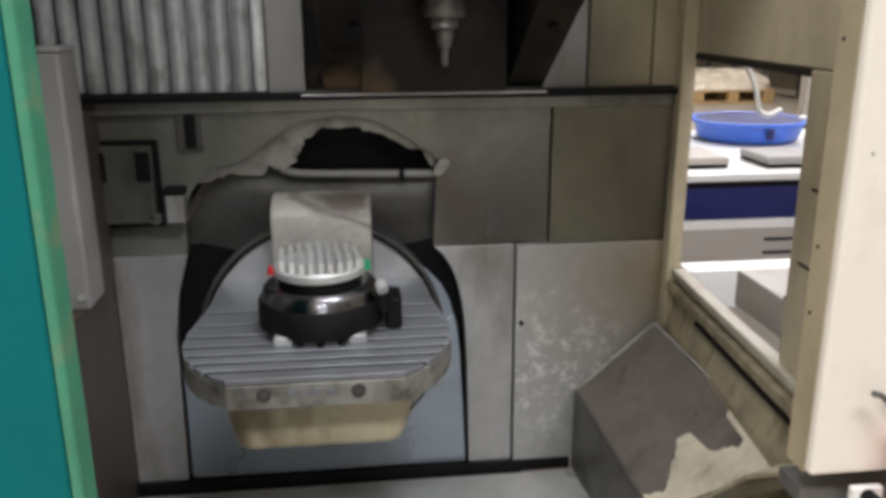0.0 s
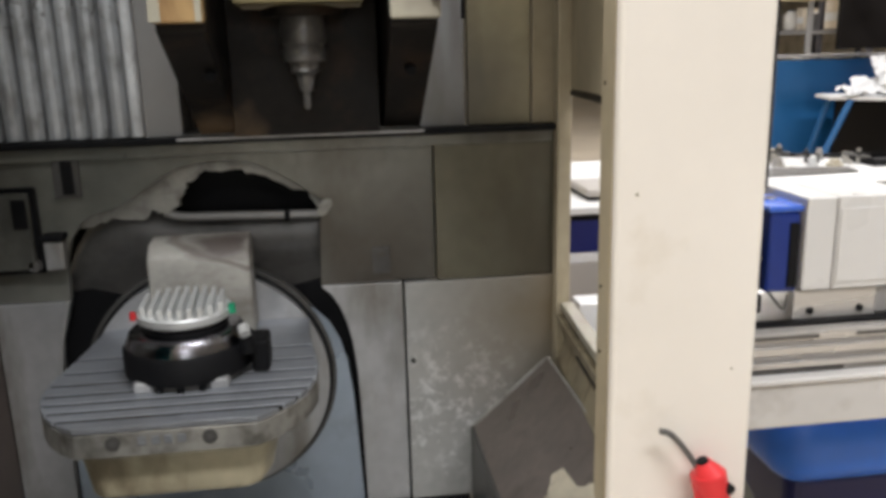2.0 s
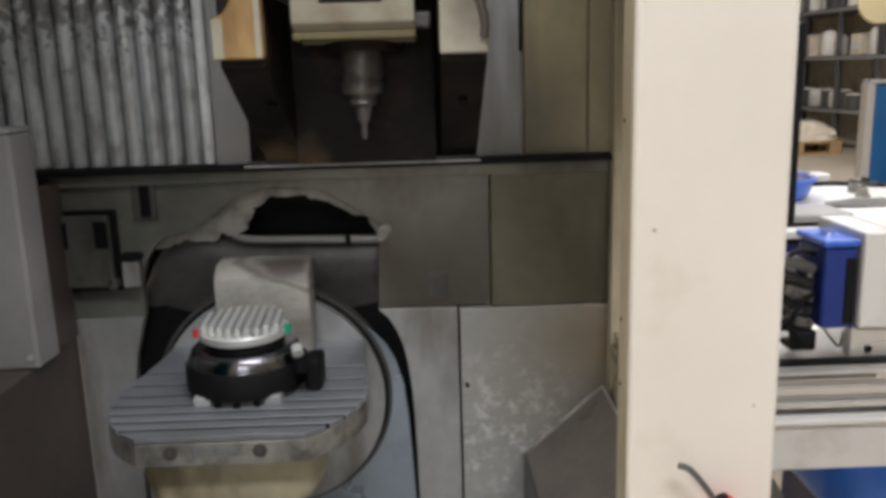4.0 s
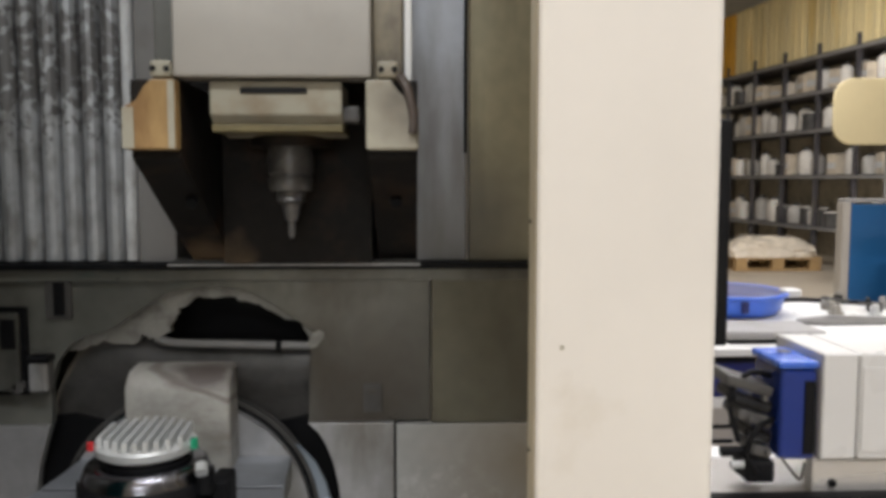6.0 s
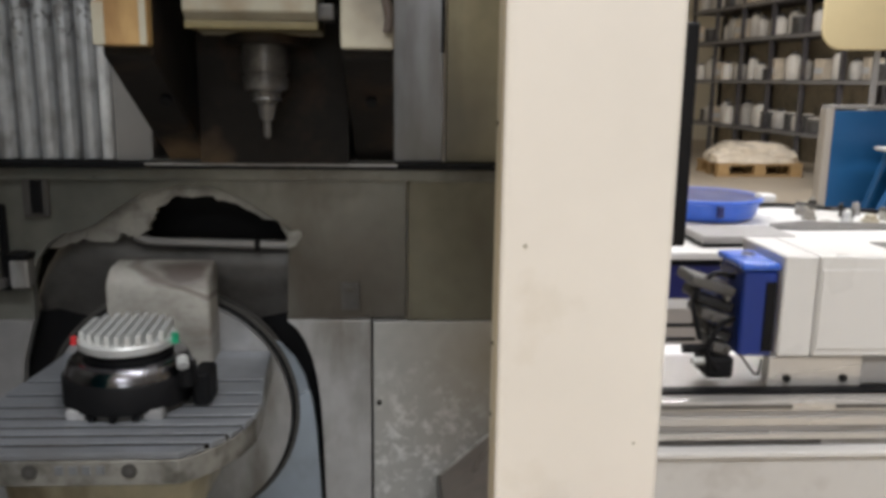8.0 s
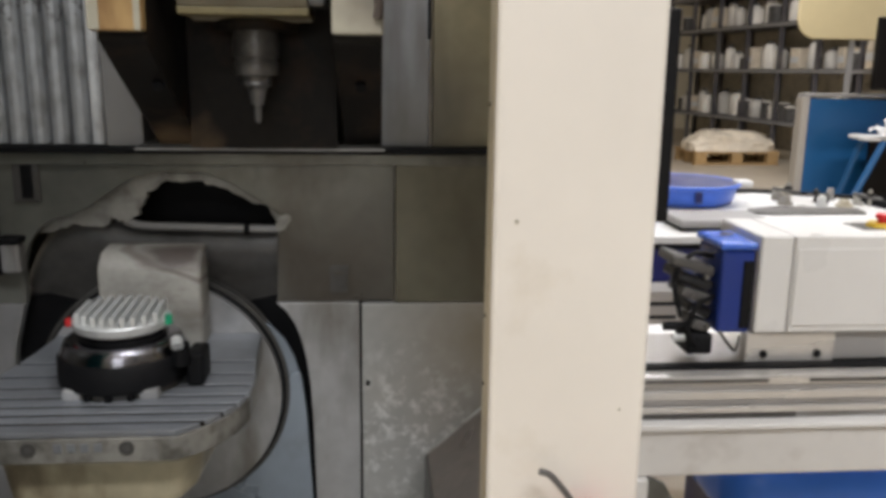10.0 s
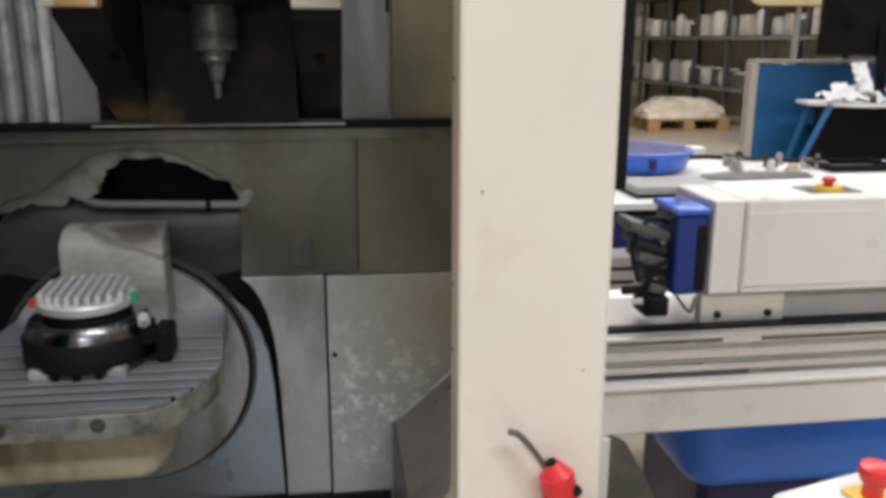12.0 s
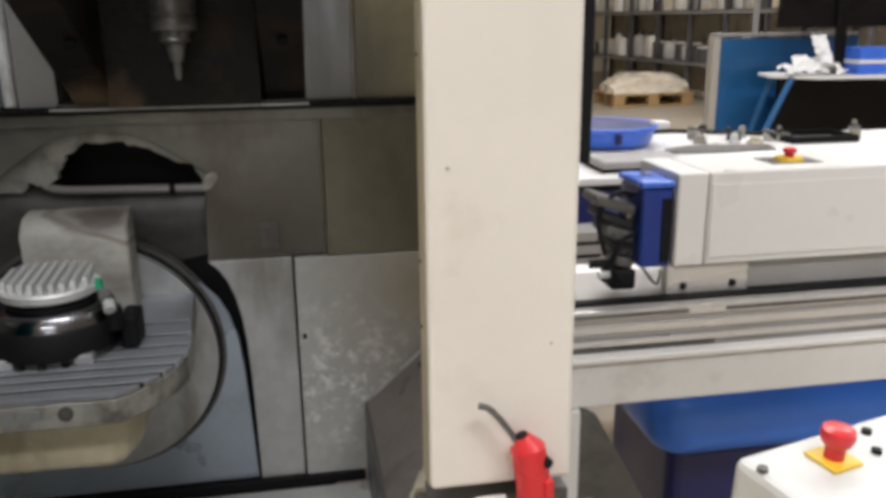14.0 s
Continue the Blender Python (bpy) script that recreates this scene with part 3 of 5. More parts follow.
# ---- spindle head ----
sh = thing("spindle_head", (0.30, 1.75, 1.42), "spindle head with cream gusset arms and a dark recess", "spindle head")
for x0, x1, lab in ((0.042, 0.137, "yellowed cream gusset cap"), (0.478, 0.574, "cream gusset cap with dark grime")):
    # arm bodies coloured dark for the shade behind their cream caps
    arm = part("arm", slab([(1.53, 1.655), (1.53, 1.80), (2.09, 1.80), (2.09, 1.425), (1.935, 1.425)], "x", x0 + 0.002, x1 - 0.002, 0.004), DARK, sh, "sloping arm painted dark for the recess shade")
    part("arm_cap", slab([(x0, 1.67), (x1, 1.67), (x1, 1.797), (x0 + 0.052, 1.797), (x0 + 0.038, 1.785), (x0 + 0.022, 1.758), (x0, 1.748)] if x0 < 0.2 else [(x0, 1.67), (x1, 1.67), (x1, 1.748), (x1 - 0.04, 1.78), (x1 - 0.05, 1.797), (x0, 1.797)], "y", 1.495, 1.5295, 0.005), WEDGE if x0 < 0.2 else CAPM, arm, lab)
    if x0 < 0.2:
        part("cap_edge", cube(x0 - 0.001, x0 + 0.020, 1.4925, 1.4948, 1.672, 1.746, 0.0008), ARMGREY, arm, "pale cream edge strip")
        part("cap_edge", cube(x1 - 0.014, x1 - 0.002, 1.4925, 1.4948, 1.672, 1.794, 0.0008), ARMGREY, arm, "pale cream edge strip")
    xm = (x0 + x1) / 2 + (0.018 if x0 < 0.2 else -0.008)
    part("screw", rod((xm + 0.01, 1.672, 1.582), (xm + 0.01, 1.655, 1.568), 0.012, seg=12), BLACK, arm, "black socket screw")
    part("limit_switch", cube(xm - 0.019, xm + 0.019, 1.505, 1.54, 1.8005, 1.832, 0.006), ARMGREY, arm, "white plastic limit switch")
    for dx in (-0.012, 0.012):
        part("screw", rod((xm + dx, 1.507, 1.816), (xm + dx, 1.502, 1.816), 0.0055, seg=10), BLACK, arm)
part("hose_stub", tube([(0.540, 1.500, 1.803), (0.552, 1.488, 1.785), (0.560, 1.486, 1.757), (0.566, 1.487, 1.725), (0.563, 1.489, 1.700)], 0.0085, 10), SIDEBROWN, sh, "brown grimy hose stub", True)
part("recess_back", cube(0.134, 0.469, 1.86, 2.09, 1.425, 1.80), DARK, sh, "back of the recess, its shade painted dark")
part("bottom_lip", cube(0.0, 0.575, 1.925, 2.09, 1.4205, 1.428, 0.002), RINGM, sh)
part("head_panel", cube(0.126, 0.488, 1.518, 1.60, 1.803, 2.5, 0.005), HEADM, sh, "broad warm grey cover panel")
part("side_strip", cube(0.082, 0.125, 1.56, 1.64, 1.80, 2.5, 0.003), COVERM, sh, "dark olive side strip")
part("side_strip", cube(0.489, 0.545, 1.56, 1.64, 1.80, 2.5, 0.003), TAN_DARK, sh, "oily tan side strip")
part("guide_edge", cube(0.548, 0.562, 1.56, 1.66, 1.70, 2.5, 0.003), WHITE, sh, "pale upright guide strip")
nb = part("nose_bracket", slab([(1.545, 1.80), (1.545, 1.737), (1.565, 1.722), (1.70, 1.70), (1.70, 1.80)], "x", 0.185, 0.431, 0.004), ARMGREY, sh, "cream bracket with a slot")
part("slot", cube(0.243, 0.366, 1.5415, 1.548, 1.776, 1.787, 0.001), BLACK, nb, "black slot")
part("bracket_lip", cube(0.184, 0.432, 1.563, 1.70, 1.706, 1.722, 0.003), WEDGE_DARK, nb, "yellow-stained lower lip")
part("hose_block", cube(0.40, 0.462, 1.575, 1.64, 1.725, 1.757, 0.006), SHROUD, sh)
part("spindle_housing", lathe([(0.085, 1.685), (0.09, 1.70), (0.09, 1.76)], (0.308, 1.745)), DARK, sh, "dark spindle housing in the recess", True)
part("spindle_nose", lathe([(0.040, 1.592), (0.044, 1.594), (0.046, 1.602), (0.046, 1.618), (0.043, 1.622), (0.043, 1.626), (0.047, 1.630), (0.048, 1.66), (0.045, 1.684)], (0.308, 1.72)), NOSEM, sh, "dull grey steel spindle nose", True)
th = part("tool_holder", lathe([(0.013, 1.530), (0.018, 1.552), (0.020, 1.566), (0.029, 1.570), (0.031, 1.574), (0.029, 1.579), (0.031, 1.584), (0.031, 1.5915)], (0.308, 1.72)), NOSEM, sh, "dull steel tool holder", True)
part("cutter", lathe([(0.004, 1.492), (0.008, 1.500), (0.008, 1.5295)], (0.308, 1.72), 16), SHROUD, th, "slim pointed cutter", True)

# ---- arched swivel housing in the rear wall ----
sw = thing("swivel_housing", (0.02, 2.1, 0.4), "dark grey swivel housing inside the arched opening", "swivel housing")


def shroud_top(x):
    return float(np.interp(x, [-0.345, -0.31, -0.27, -0.22, -0.16, -0.10, -0.05, 0.34], [1.06, 1.14, 1.20, 1.228, 1.236, 1.226, 1.208, 1.203]))


bmh = bmesh.new()
rows = []
for i in range(41):
    x = -0.345 + i * 0.69 / 40
    edge = min(1.0, (x + 0.345) / 0.10, (0.345 - x) / 0.05)
    bulge = 0.052 * math.sqrt(max(0.0, 1 - (1 - edge) ** 2))
    top = shroud_top(x)
    rows.append([bmh.verts.new((x, 2.062 - bulge * math.sin(math.pi * (0.02 + 0.94 * (k / 10) ** 2.2)) ** 0.8, 0.985 + (top - 0.985) * k / 10)) for k in range(11)])
    rows[-1].append(bmh.verts.new((x, 2.09, top)))
    rows[-1].insert(0, bmh.verts.new((x, 2.09, 0.985)))
for a, b in zip(rows, rows[1:]):
    for k in range(12):
        bmh.faces.new((a[k], b[k], b[k + 1], a[k + 1]))
bmesh.ops.recalc_face_normals(bmh, faces=bmh.faces[:])
part("housing_plate", bmh, SHROUD, sw, "", True)
part("housing_lip", tube([(-0.075, 2.02, 1.226), (-0.03, 2.016, 1.213), (0.10, 2.014, 1.209), (0.22, 2.014, 1.206), (0.322, 2.018, 1.203)], 0.011, 10), GREYPOST, sw, "bare steel upper lip", True)
part("lip_notch", cube(0.222, 0.236, 2.0, 2.012, 1.192, 1.219, 0.002), BLACK, sw, "dark notch in the lip")
# black backing keeps the lower arch dark behind the disc
part("dark_back", slab([(-0.37, 0.40), (0.41, 0.40), (0.41, 0.985), (0.30, 1.02), (0.15, 0.99), (-0.15, 0.99), (-0.29, 1.03), (-0.37, 1.02)], "y", 2.04, 2.055), BLACK, sw, "black backing sheet in the depth of the arch")
rng = random.Random(11)
HOLE = [(0.345, 1.2), (0.318, 1.218), (0.28, 1.262), (0.22, 1.295), (0.15, 1.318), (0.09, 1.332), (0.03, 1.328), (-0.012, 1.30), (-0.03, 1.262), (-0.04, 1.238), (-0.07, 1.222), (-0.10, 1.232), (-0.13, 1.212), (-0.2, 1.218), (-0.26, 1.20)]
ragged = []
for (xa, za), (xb, zb) in zip(HOLE, HOLE[1:]):
    for k in range(4):
        f = k / 4
        ragged.append((xa + (xb - xa) * f + rng.uniform(-0.005, 0.005), za + (zb - za) * f + rng.uniform(-0.007, 0.005)))
part("worn_patch", slab([(-0.248, 1.222), (-0.235, 1.244), (-0.205, 1.252), (-0.183, 1.243), (-0.19, 1.225), (-0.22, 1.214)], "y", 2.0, 2.004), RIM, sw, "small light paint patch")
part("worn_tip", slab([(0.306, 1.222), (0.318, 1.246), (0.334, 1.254), (0.345, 1.248), (0.346, 1.236), (0.330, 1.214), (0.312, 1.206)], "y", 1.957, 1.9615, 0.001), RIM, sw, "bare bright tip of the arch")
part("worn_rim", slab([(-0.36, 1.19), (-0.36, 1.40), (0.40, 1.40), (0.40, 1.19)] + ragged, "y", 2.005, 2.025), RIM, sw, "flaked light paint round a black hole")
part("apron", slab([(-0.351, 0.40), (-0.349, 0.72)] + arc(0.018, 0.66, 0.358, 170, 75, 12) + [(0.17, 1.012), (0.235, 0.995), (0.285, 0.965), (0.322, 0.925), (0.347, 0.875), (0.364, 0.81), (0.374, 0.72), (0.380, 0.60), (0.389, 0.40)], "y", 1.958, 1.97, 0.002), APRON, sw, "smooth blue-grey apron sheet")
part("swivel_ring", rod((0.016, 1.99, 0.79), (0.016, 1.955, 0.79), 0.316, seg=72), RINGM, sw, "dark round swivel ring", True)
part("ring_groove", rod((0.016, 1.9555, 0.79), (0.016, 1.95, 0.79), 0.306, seg=72), BLACK, sw, "black gap round the disc", True)
disc = part("swivel_disc", rod((0.016, 1.951, 0.79), (0.016, 1.925, 0.79), 0.297, seg=72), STEEL, sw, "grey steel swivel disc", True)
cap = bmesh.new()
prism(cap, [(1.83, 0.956), (1.83, 1.142), (1.838, 1.156), (1.868, 1.180), (1.924, 1.186), (1.924, 0.956)], "x", -0.092, 0.145)
bmesh.ops.bevel(cap, geom=[e for e in cap.edges if abs(e.verts[0].co.x - e.verts[1].co.x) < 0.001 and max(e.verts[0].co.z, e.verts[1].co.z) > 1.0], offset=0.009, segments=3, profile=0.5, affect="EDGES")
part("light_cap", cap, BLOCKM, sw, "light grey rounded casting cap with stains", True)


# ---- rotary table ----
TZ, FY, BY = 0.955, 1.355, 1.924
rt = thing("rotary_table", (0.022, 1.6, 0.78), "grey T-slotted rotary table with a flat front edge", "rotary table")
HALF = [(1.355, 0.166), (1.38, 0.198), (1.42, 0.232), (1.47, 0.259), (1.53, 0.275), (1.60, 0.277), (1.70, 0.264), (1.80, 0.254), (1.93, 0.247)]


def chord(y):
    return float(np.interp(y, [h[0] for h in HALF], [h[1] for h in HALF]))


def outline(y0, y1, grow=0.0, n=26):
    ys = [y0 + (y1 - y0) * k / n for k in range(n + 1)]
    return [(0.022 + chord(y) + grow, y) for y in ys] + [(0.022 - chord(y) - grow, y) for y in reversed(ys)]


part("table_body", slab(outline(FY, BY), "z", 0.893, 0.942, 0.003), TABLE_SIDE, rt, "worn steel table rim")
# raised dark filling gives the T-slots their shade
part("slot_floor", slab(outline(FY + 0.01, BY, -0.006), "z", 0.9422, 0.9520), DARK, rt, "dark filling standing for the T-slots' shade")
slots = [1.395, 1.435, 1.475, 1.52, 1.575, 1.64, 1.72]
edges = [FY] + slots + [BY]
for k in range(len(edges) - 1):
    a = edges[k] + (0.0065 if k else 0)
    b = edges[k + 1] - (0.0065 if k < len(edges) - 2 else 0)
    part("table_strip", slab(outline(a, b, 0, 6), "z", 0.9438, TZ, 0.0015), TABLE, rt)
for x in (-0.075, 0.10):
    part("hole_boss", rod((x, FY + 0.002, 0.922), (x, FY - 0.003, 0.922), 0.014, seg=18), RINGM, rt)
    part("hole", rod((x, FY - 0.002, 0.922), (x, FY - 0.004, 0.922), 0.006, seg=14), SHROUD, rt, "dark threaded hole")
for k in range(4):
    part("stamp_bar", cube(-0.03 + k * 0.024, -0.016 + k * 0.024, FY - 0.002, FY + 0.001, 0.916, 0.932), TABLE, rt)
ped = [(0.022 - 0.15, 1.395), (0.022 + 0.15, 1.395), (0.022 + 0.175, 1.41), (0.022 + 0.195, 1.47), (0.022 + 0.20, 1.60), (0.022 + 0.20, BY), (0.022 - 0.20, BY), (0.022 - 0.20, 1.60), (0.022 - 0.195, 1.47), (0.022 - 0.175, 1.41)]
bmp = slab(ped, "z", 0.785, 0.880, 0.01)
for v in bmp.verts:
    k = 1 - 0.10 * max(0.0, (0.880 - v.co.z) / 0.095)
    v.co.x = 0.022 + (v.co.x - 0.022) * k
part("pedestal", bmp, PEDESTAL, rt, "yellowed cream pedestal housing")
part("table_hub", rod((0.022, 1.60, 0.880), (0.022, 1.60, 0.893), 0.215, seg=48), TABLE_SIDE, rt, "", True)

# ---- clamping chuck with the workpiece ----
CC = (0.027, 1.615)
ck = thing("clamping_chuck", (CC[0], CC[1], TZ), "round black clamping chuck bolted to the rotary table", "chuck")
part("foot_plate", lathe([(0.118, TZ), (0.118, TZ + 0.012)], CC, 48), SHROUD, ck)
part("base_ring", lathe([(0.126, TZ + 0.012), (0.132, TZ + 0.017), (0.132, TZ + 0.067), (0.127, TZ + 0.073)], CC, 56), BLACK, ck, "", True)
part("polished_ring", lathe([(0.1262, TZ + 0.0732), (0.1258, TZ + 0.076), (0.1215, TZ + 0.087), (0.1175, TZ + 0.097), (0.113, TZ + 0.101), (0.103, TZ + 0.1025), (0.089, TZ + 0.103)], CC, 72), GUNMETAL, ck, "dark polished steel ring", True)
part("collar", lathe([(0.088, TZ + 0.1032), (0.088, TZ + 0.112), (0.082, TZ + 0.116)], CC, 48), BLACK, ck, "", True)
for a in (-128, -52, 55, 125):
    p = Vector((CC[0] + 0.122 * math.cos(radians(a)), CC[1] + 0.122 * math.sin(radians(a)), 0))
    part("clamp_foot", cube(p.x - 0.019, p.x + 0.019, p.y - 0.018, p.y + 0.012, TZ, TZ + 0.021, 0.004), STEEL, ck, "bright clamp foot")
for a in (-110, -90, -70):
    p = Vector((CC[0] + 0.122 * math.cos(radians(a)), CC[1] + 0.122 * math.sin(radians(a)), 0))
    part("bolt", rod((p.x, p.y, TZ), (p.x, p.y, TZ + 0.012), 0.008, seg=12), BLACK, ck)
part("valve_block", cube(0.161, 0.198, 1.57, 1.65, TZ, TZ + 0.072, 0.008), BLACK, ck, "black side valve block")
part("valve_stem", rod((0.158, 1.555, TZ + 0.10), (0.158, 1.555, TZ + 0.055), 0.016, 0.018, seg=16), BLACK, ck)
part("valve_knob", rod((0.152, 1.55, TZ + 0.112), (0.157, 1.533, TZ + 0.100), 0.012, seg=16), SILVER, ck, "bright valve knob")
wp = thing("workpiece", (CC[0], CC[1], TZ + 0.116), "bright finned aluminium workpiece clamped in the chuck", "workpiece")
part("workpiece_disc", lathe([(0.082, TZ + 0.1162), (0.096, TZ + 0.124), (0.098, TZ + 0.138), (0.094, TZ + 0.142)], CC, 48), SILVER, wp, "", True)
for k in range(9):
    xx = -0.078 + k * 0.0195
    half = math.sqrt(0.096 ** 2 - xx ** 2) * 0.94
    bmf = cube(-0.005, 0.005, -half, half, TZ + 0.1422, TZ + 0.163, 0.001)
    bmesh.ops.rotate(bmf, verts=bmf.verts[:], cent=(0, 0, 0), matrix=Matrix.Rotation(radians(4), 3, "Z"))
    bmesh.ops.translate(bmf, verts=bmf.verts[:], vec=(CC[0] + xx, CC[1], 0))
    part("fin", bmf, SILVER, wp)
part("red_stud", rod((CC[0] - 0.099, CC[1] - 0.03, TZ + 0.130), (CC[0] - 0.099, CC[1] - 0.03, TZ + 0.146), 0.007, 0.006, 14), RED, wp, "small red stud")
part("green_stud", rod((CC[0] + 0.100, CC[1] - 0.02, TZ + 0.130), (CC[0] + 0.100, CC[1] - 0.02, TZ + 0.150), 0.008, 0.007, 14), GREEN, wp, "small green stud")

# ---- fittings on the rear band ----
cv = thing("rounded_cover", (-0.41, 1.955, 1.10), "grey-green cover box with a black rubber seal", "cover")
part("seal", cube(-0.515, -0.355, 1.945, 1.961, 1.103, 1.315, 0.006, 3), BLACK, cv, "black rubber seal")
part("cover_face", cube(-0.505, -0.367, 1.925, 1.945, 1.115, 1.305, 0.008, 3), COVERM, cv)
for x, z in ((-0.50, 1.125), (-0.372, 1.125)):
    part("foot", rod((x, 1.945, z), (x, 1.925, z), 0.014, seg=14), SHROUD, cv)
# dark patches laid over the cover's upper corners
for x in (-0.49, -0.388):
    part("dark_patch", cube(x - 0.017, x + 0.017, 1.921, 1.9248, 1.22, 1.29, 0.0015), BLACK, cv, "dark patch in the cover's upper corner")
lt = thing("door_latch", (-0.28, 1.96, 1.285), "dark square latch plate on the grey band", "latch")
part("latch_plate", cube(-0.31, -0.25, 1.946, 1.9615, 1.285, 1.385, 0.004), SHROUD, lt)
part("latch_bar", cube(-0.288, -0.262, 1.938, 1.9455, 1.295, 1.375, 0.003), BLACK, lt)
sx = thing("switch_box", (-0.325, 1.95, 1.11), "small bright grey switch box beside the cover", "switch box")
part("switch_body", cube(-0.345, -0.30, 1.92, 1.9615, 1.115, 1.185, 0.006), STEEL, sx)
part("switch_lid", cube(-0.348, -0.297, 1.915, 1.9615, 1.186, 1.202, 0.004), BLACK, sx)
tg = thing("wall_tag", (0.455, 1.955, 1.06), "faint brownish plate on the grey band", "plate")
part("tag_plate", cube(0.44, 0.485, 1.956, 1.9615, 1.05, 1.12, 0.001), SHROUD, tg)
part("tag_bar", cube(0.452, 0.473, 1.953, 1.956, 1.098, 1.106), BAND, tg)
gp = thing("light_curtain_box", (-0.57, 1.75, 0.985), "tall grey metal box standing on the side wall ledge", "sensor box")
part("box_body", cube(-0.68, -0.470, 1.69, 1.80, 0.985, 1.53, 0.008, 3), GREYPOST, gp)
# side face of the box, darkened brown for its shade
part("shaded_side", cube(-0.51, -0.484, 1.804, 1.945, 0.985, 1.39, 0.003), SIDEBROWN, gp, "side face of the box, its shade painted dark brown")
part("box_cap", cube(-0.682, -0.468, 1.688, 1.802, 1.5305, 1.541, 0.004), STEEL, gp, "pale top cap")
part("box_screw", rod((-0.487, 1.69, 1.015), (-0.487, 1.685, 1.015), 0.007, seg=12), SILVER, gp)

# ---- chip chute ----
ct = thing("chip_chute", (0.80, 1.6, 0.55), "dark sloping chip chute with flaked pale paint at its mouth", "chute")


def sheet(pts, thick):
    bm = bmesh.new()
    a = [bm.verts.new(p) for p in pts]
    n = (Vector(pts[1]) - Vector(pts[0])).cross(Vector(pts[2]) - Vector(pts[0])).normalized()
    if n.z > 0:
        n = -n
    b = [bm.verts.new(Vector(p) + n * thick) for p in pts]
    bm.faces.new(a)
    bm.faces.new(b[::-1])
    for i in range(len(pts)):
        j = (i + 1) % len(pts)
        bm.faces.new((a[i], a[j], b[j], b[i]))
    bmesh.ops.recalc_face_normals(bm, faces=bm.faces[:])
    return bm


def on_chute(u, v, lift=0.0):
    """A point of the chute plate: u from the rear (0) to the mouth (1), v from the low edge (0) to the wall (1)."""
    y = 1.928 - u * 0.72
    return (0.69 + v * 0.205, y, 0.61 + v * 0.184 + lift)


part("chute_plate", sheet([on_chute(0, 0), on_chute(0, 1), on_chute(0.98, 1), on_chute(0.80, 0)], 0.006), CHUTEM, ct, "dark stained sloping plate")
part("chute_side", slab([(1.93, 0.604), (1.36, 0.604), (1.30, 0.38), (1.93, 0.38)], "x", 0.684, 0.694, 0.002), SHROUD, ct)
part("low_rim", tube([on_chute(0.0, -0.01, 0.002), on_chute(0.4, -0.01, 0.002), on_chute(0.8, -0.01, 0.002)], 0.004, 8), RINGM, ct, "bare worn rim")
part("rear_rim", tube([on_chute(0.0, 0.0, 0.002), on_chute(0.0, 0.5, 0.002), on_chute(0.0, 1.0, 0.002)], 0.004, 8), RIM, ct, "pale worn rim")
rng = random.Random(4)
fl = []
for k in range(41):
    v = k / 40
    u = 0.72 - 0.10 * v + 0.05 * math.sin(v * 9.0) + rng.uniform(-0.012, 0.012) + (0.13 if 0.62 < v < 0.9 else 0)
    fl.append(on_chute(u, v * 0.98 + 0.01, 0.002))
part("flaked_paint", sheet(fl + [on_chute(0.985, 0.99, 0.002), on_chute(0.805, 0.01, 0.002)], 0.0015), FLAKE, ct, "flaked pale cream paint")
part("mouth_plate", sheet([on_chute(0.985, 1.0), on_chute(0.985, 0.0, 0.10), (0.70, 1.02, 0.90), (0.90, 1.02, 0.90)], 0.006), PEDESTAL, ct, "pale grimy mouth plate")
bmw = tube([on_chute(0.02, 1.0, 0.006), on_chute(0.5, 1.0, 0.006), on_chute(0.98, 1.0, 0.006)], 0.004, 8)
part("weld_seam", bmw, RIM, ct, "pale weld seam")

# ---- air gun hanging at the sill ----
ag = thing("air_gun", (0.84, 0.84, 0.90), "red plastic air blow gun with a bent steel nozzle", "air gun")
part("gun_body", tube([(0.822, 0.822, 1.068), (0.826, 0.820, 1.045), (0.830, 0.818, 1.01), (0.834, 0.818, 0.96), (0.840, 0.819, 0.90)], 0.0235, 16), RED, ag, "", True)
part("nozzle", tube([(0.759, 0.832, 1.128), (0.771, 0.832, 1.124), (0.783, 0.830, 1.112), (0.796, 0.828, 1.095), (0.807, 0.826, 1.078), (0.817, 0.823, 1.060)], 0.0042, 10), SHROUD, ag, "bent dark steel nozzle", True)
part("gun_neck", rod((0.8225, 0.822, 1.066), (0.8145, 0.8235, 1.084), 0.0222, 0.010, 16), RED, ag, "", True)
part("gun_mouth", rod((0.8147, 0.8234, 1.0836), (0.8130, 0.8238, 1.0875), 0.0085, 0.0075, 14), BLACK, ag, "black nozzle collar")
part("trigger", cube(0.838, 0.852, 0.794, 0.812, 0.965, 1.030, 0.004), RED, ag)
part("gun_cap", rod((0.843, 0.812, 1.052), (0.845, 0.802, 1.052), 0.007, seg=14), BLACK, ag, "black cap")
part("hanger", cube(0.815, 0.86, 0.838, 0.85, 0.86, 0.93, 0.003), STEEL, ag, "steel hanger plate")
fc = thing("hose_coupling", (0.79, 0.85, 0.90), "pale square plate with a black hose coupling", "coupling")
part("plate", cube(0.755, 0.80, 0.838, 0.85, 0.86, 0.985, 0.003), WHITE, fc)
part("coupling", rod((0.777, 0.838, 0.972), (0.777, 0.815, 0.972), 0.011, seg=16), BLACK, fc, "black round coupling")

# ---- loader ----
ld = thing("loading_robot", (1.7, 1.56, 1.03), "white boxed loader arm with a blue gripper head", "robot loader")
part("arm_cover", cube(1.325, 1.392, 1.462, 1.665, 1.092, 1.294, 0.005, 3), WHITE, ld, "white lacquered end cover")
part("arm_cover", cube(1.395, 2.60, 1.462, 1.665, 1.092, 1.294, 0.005, 3), WHITE, ld, "white lacquered long cover")
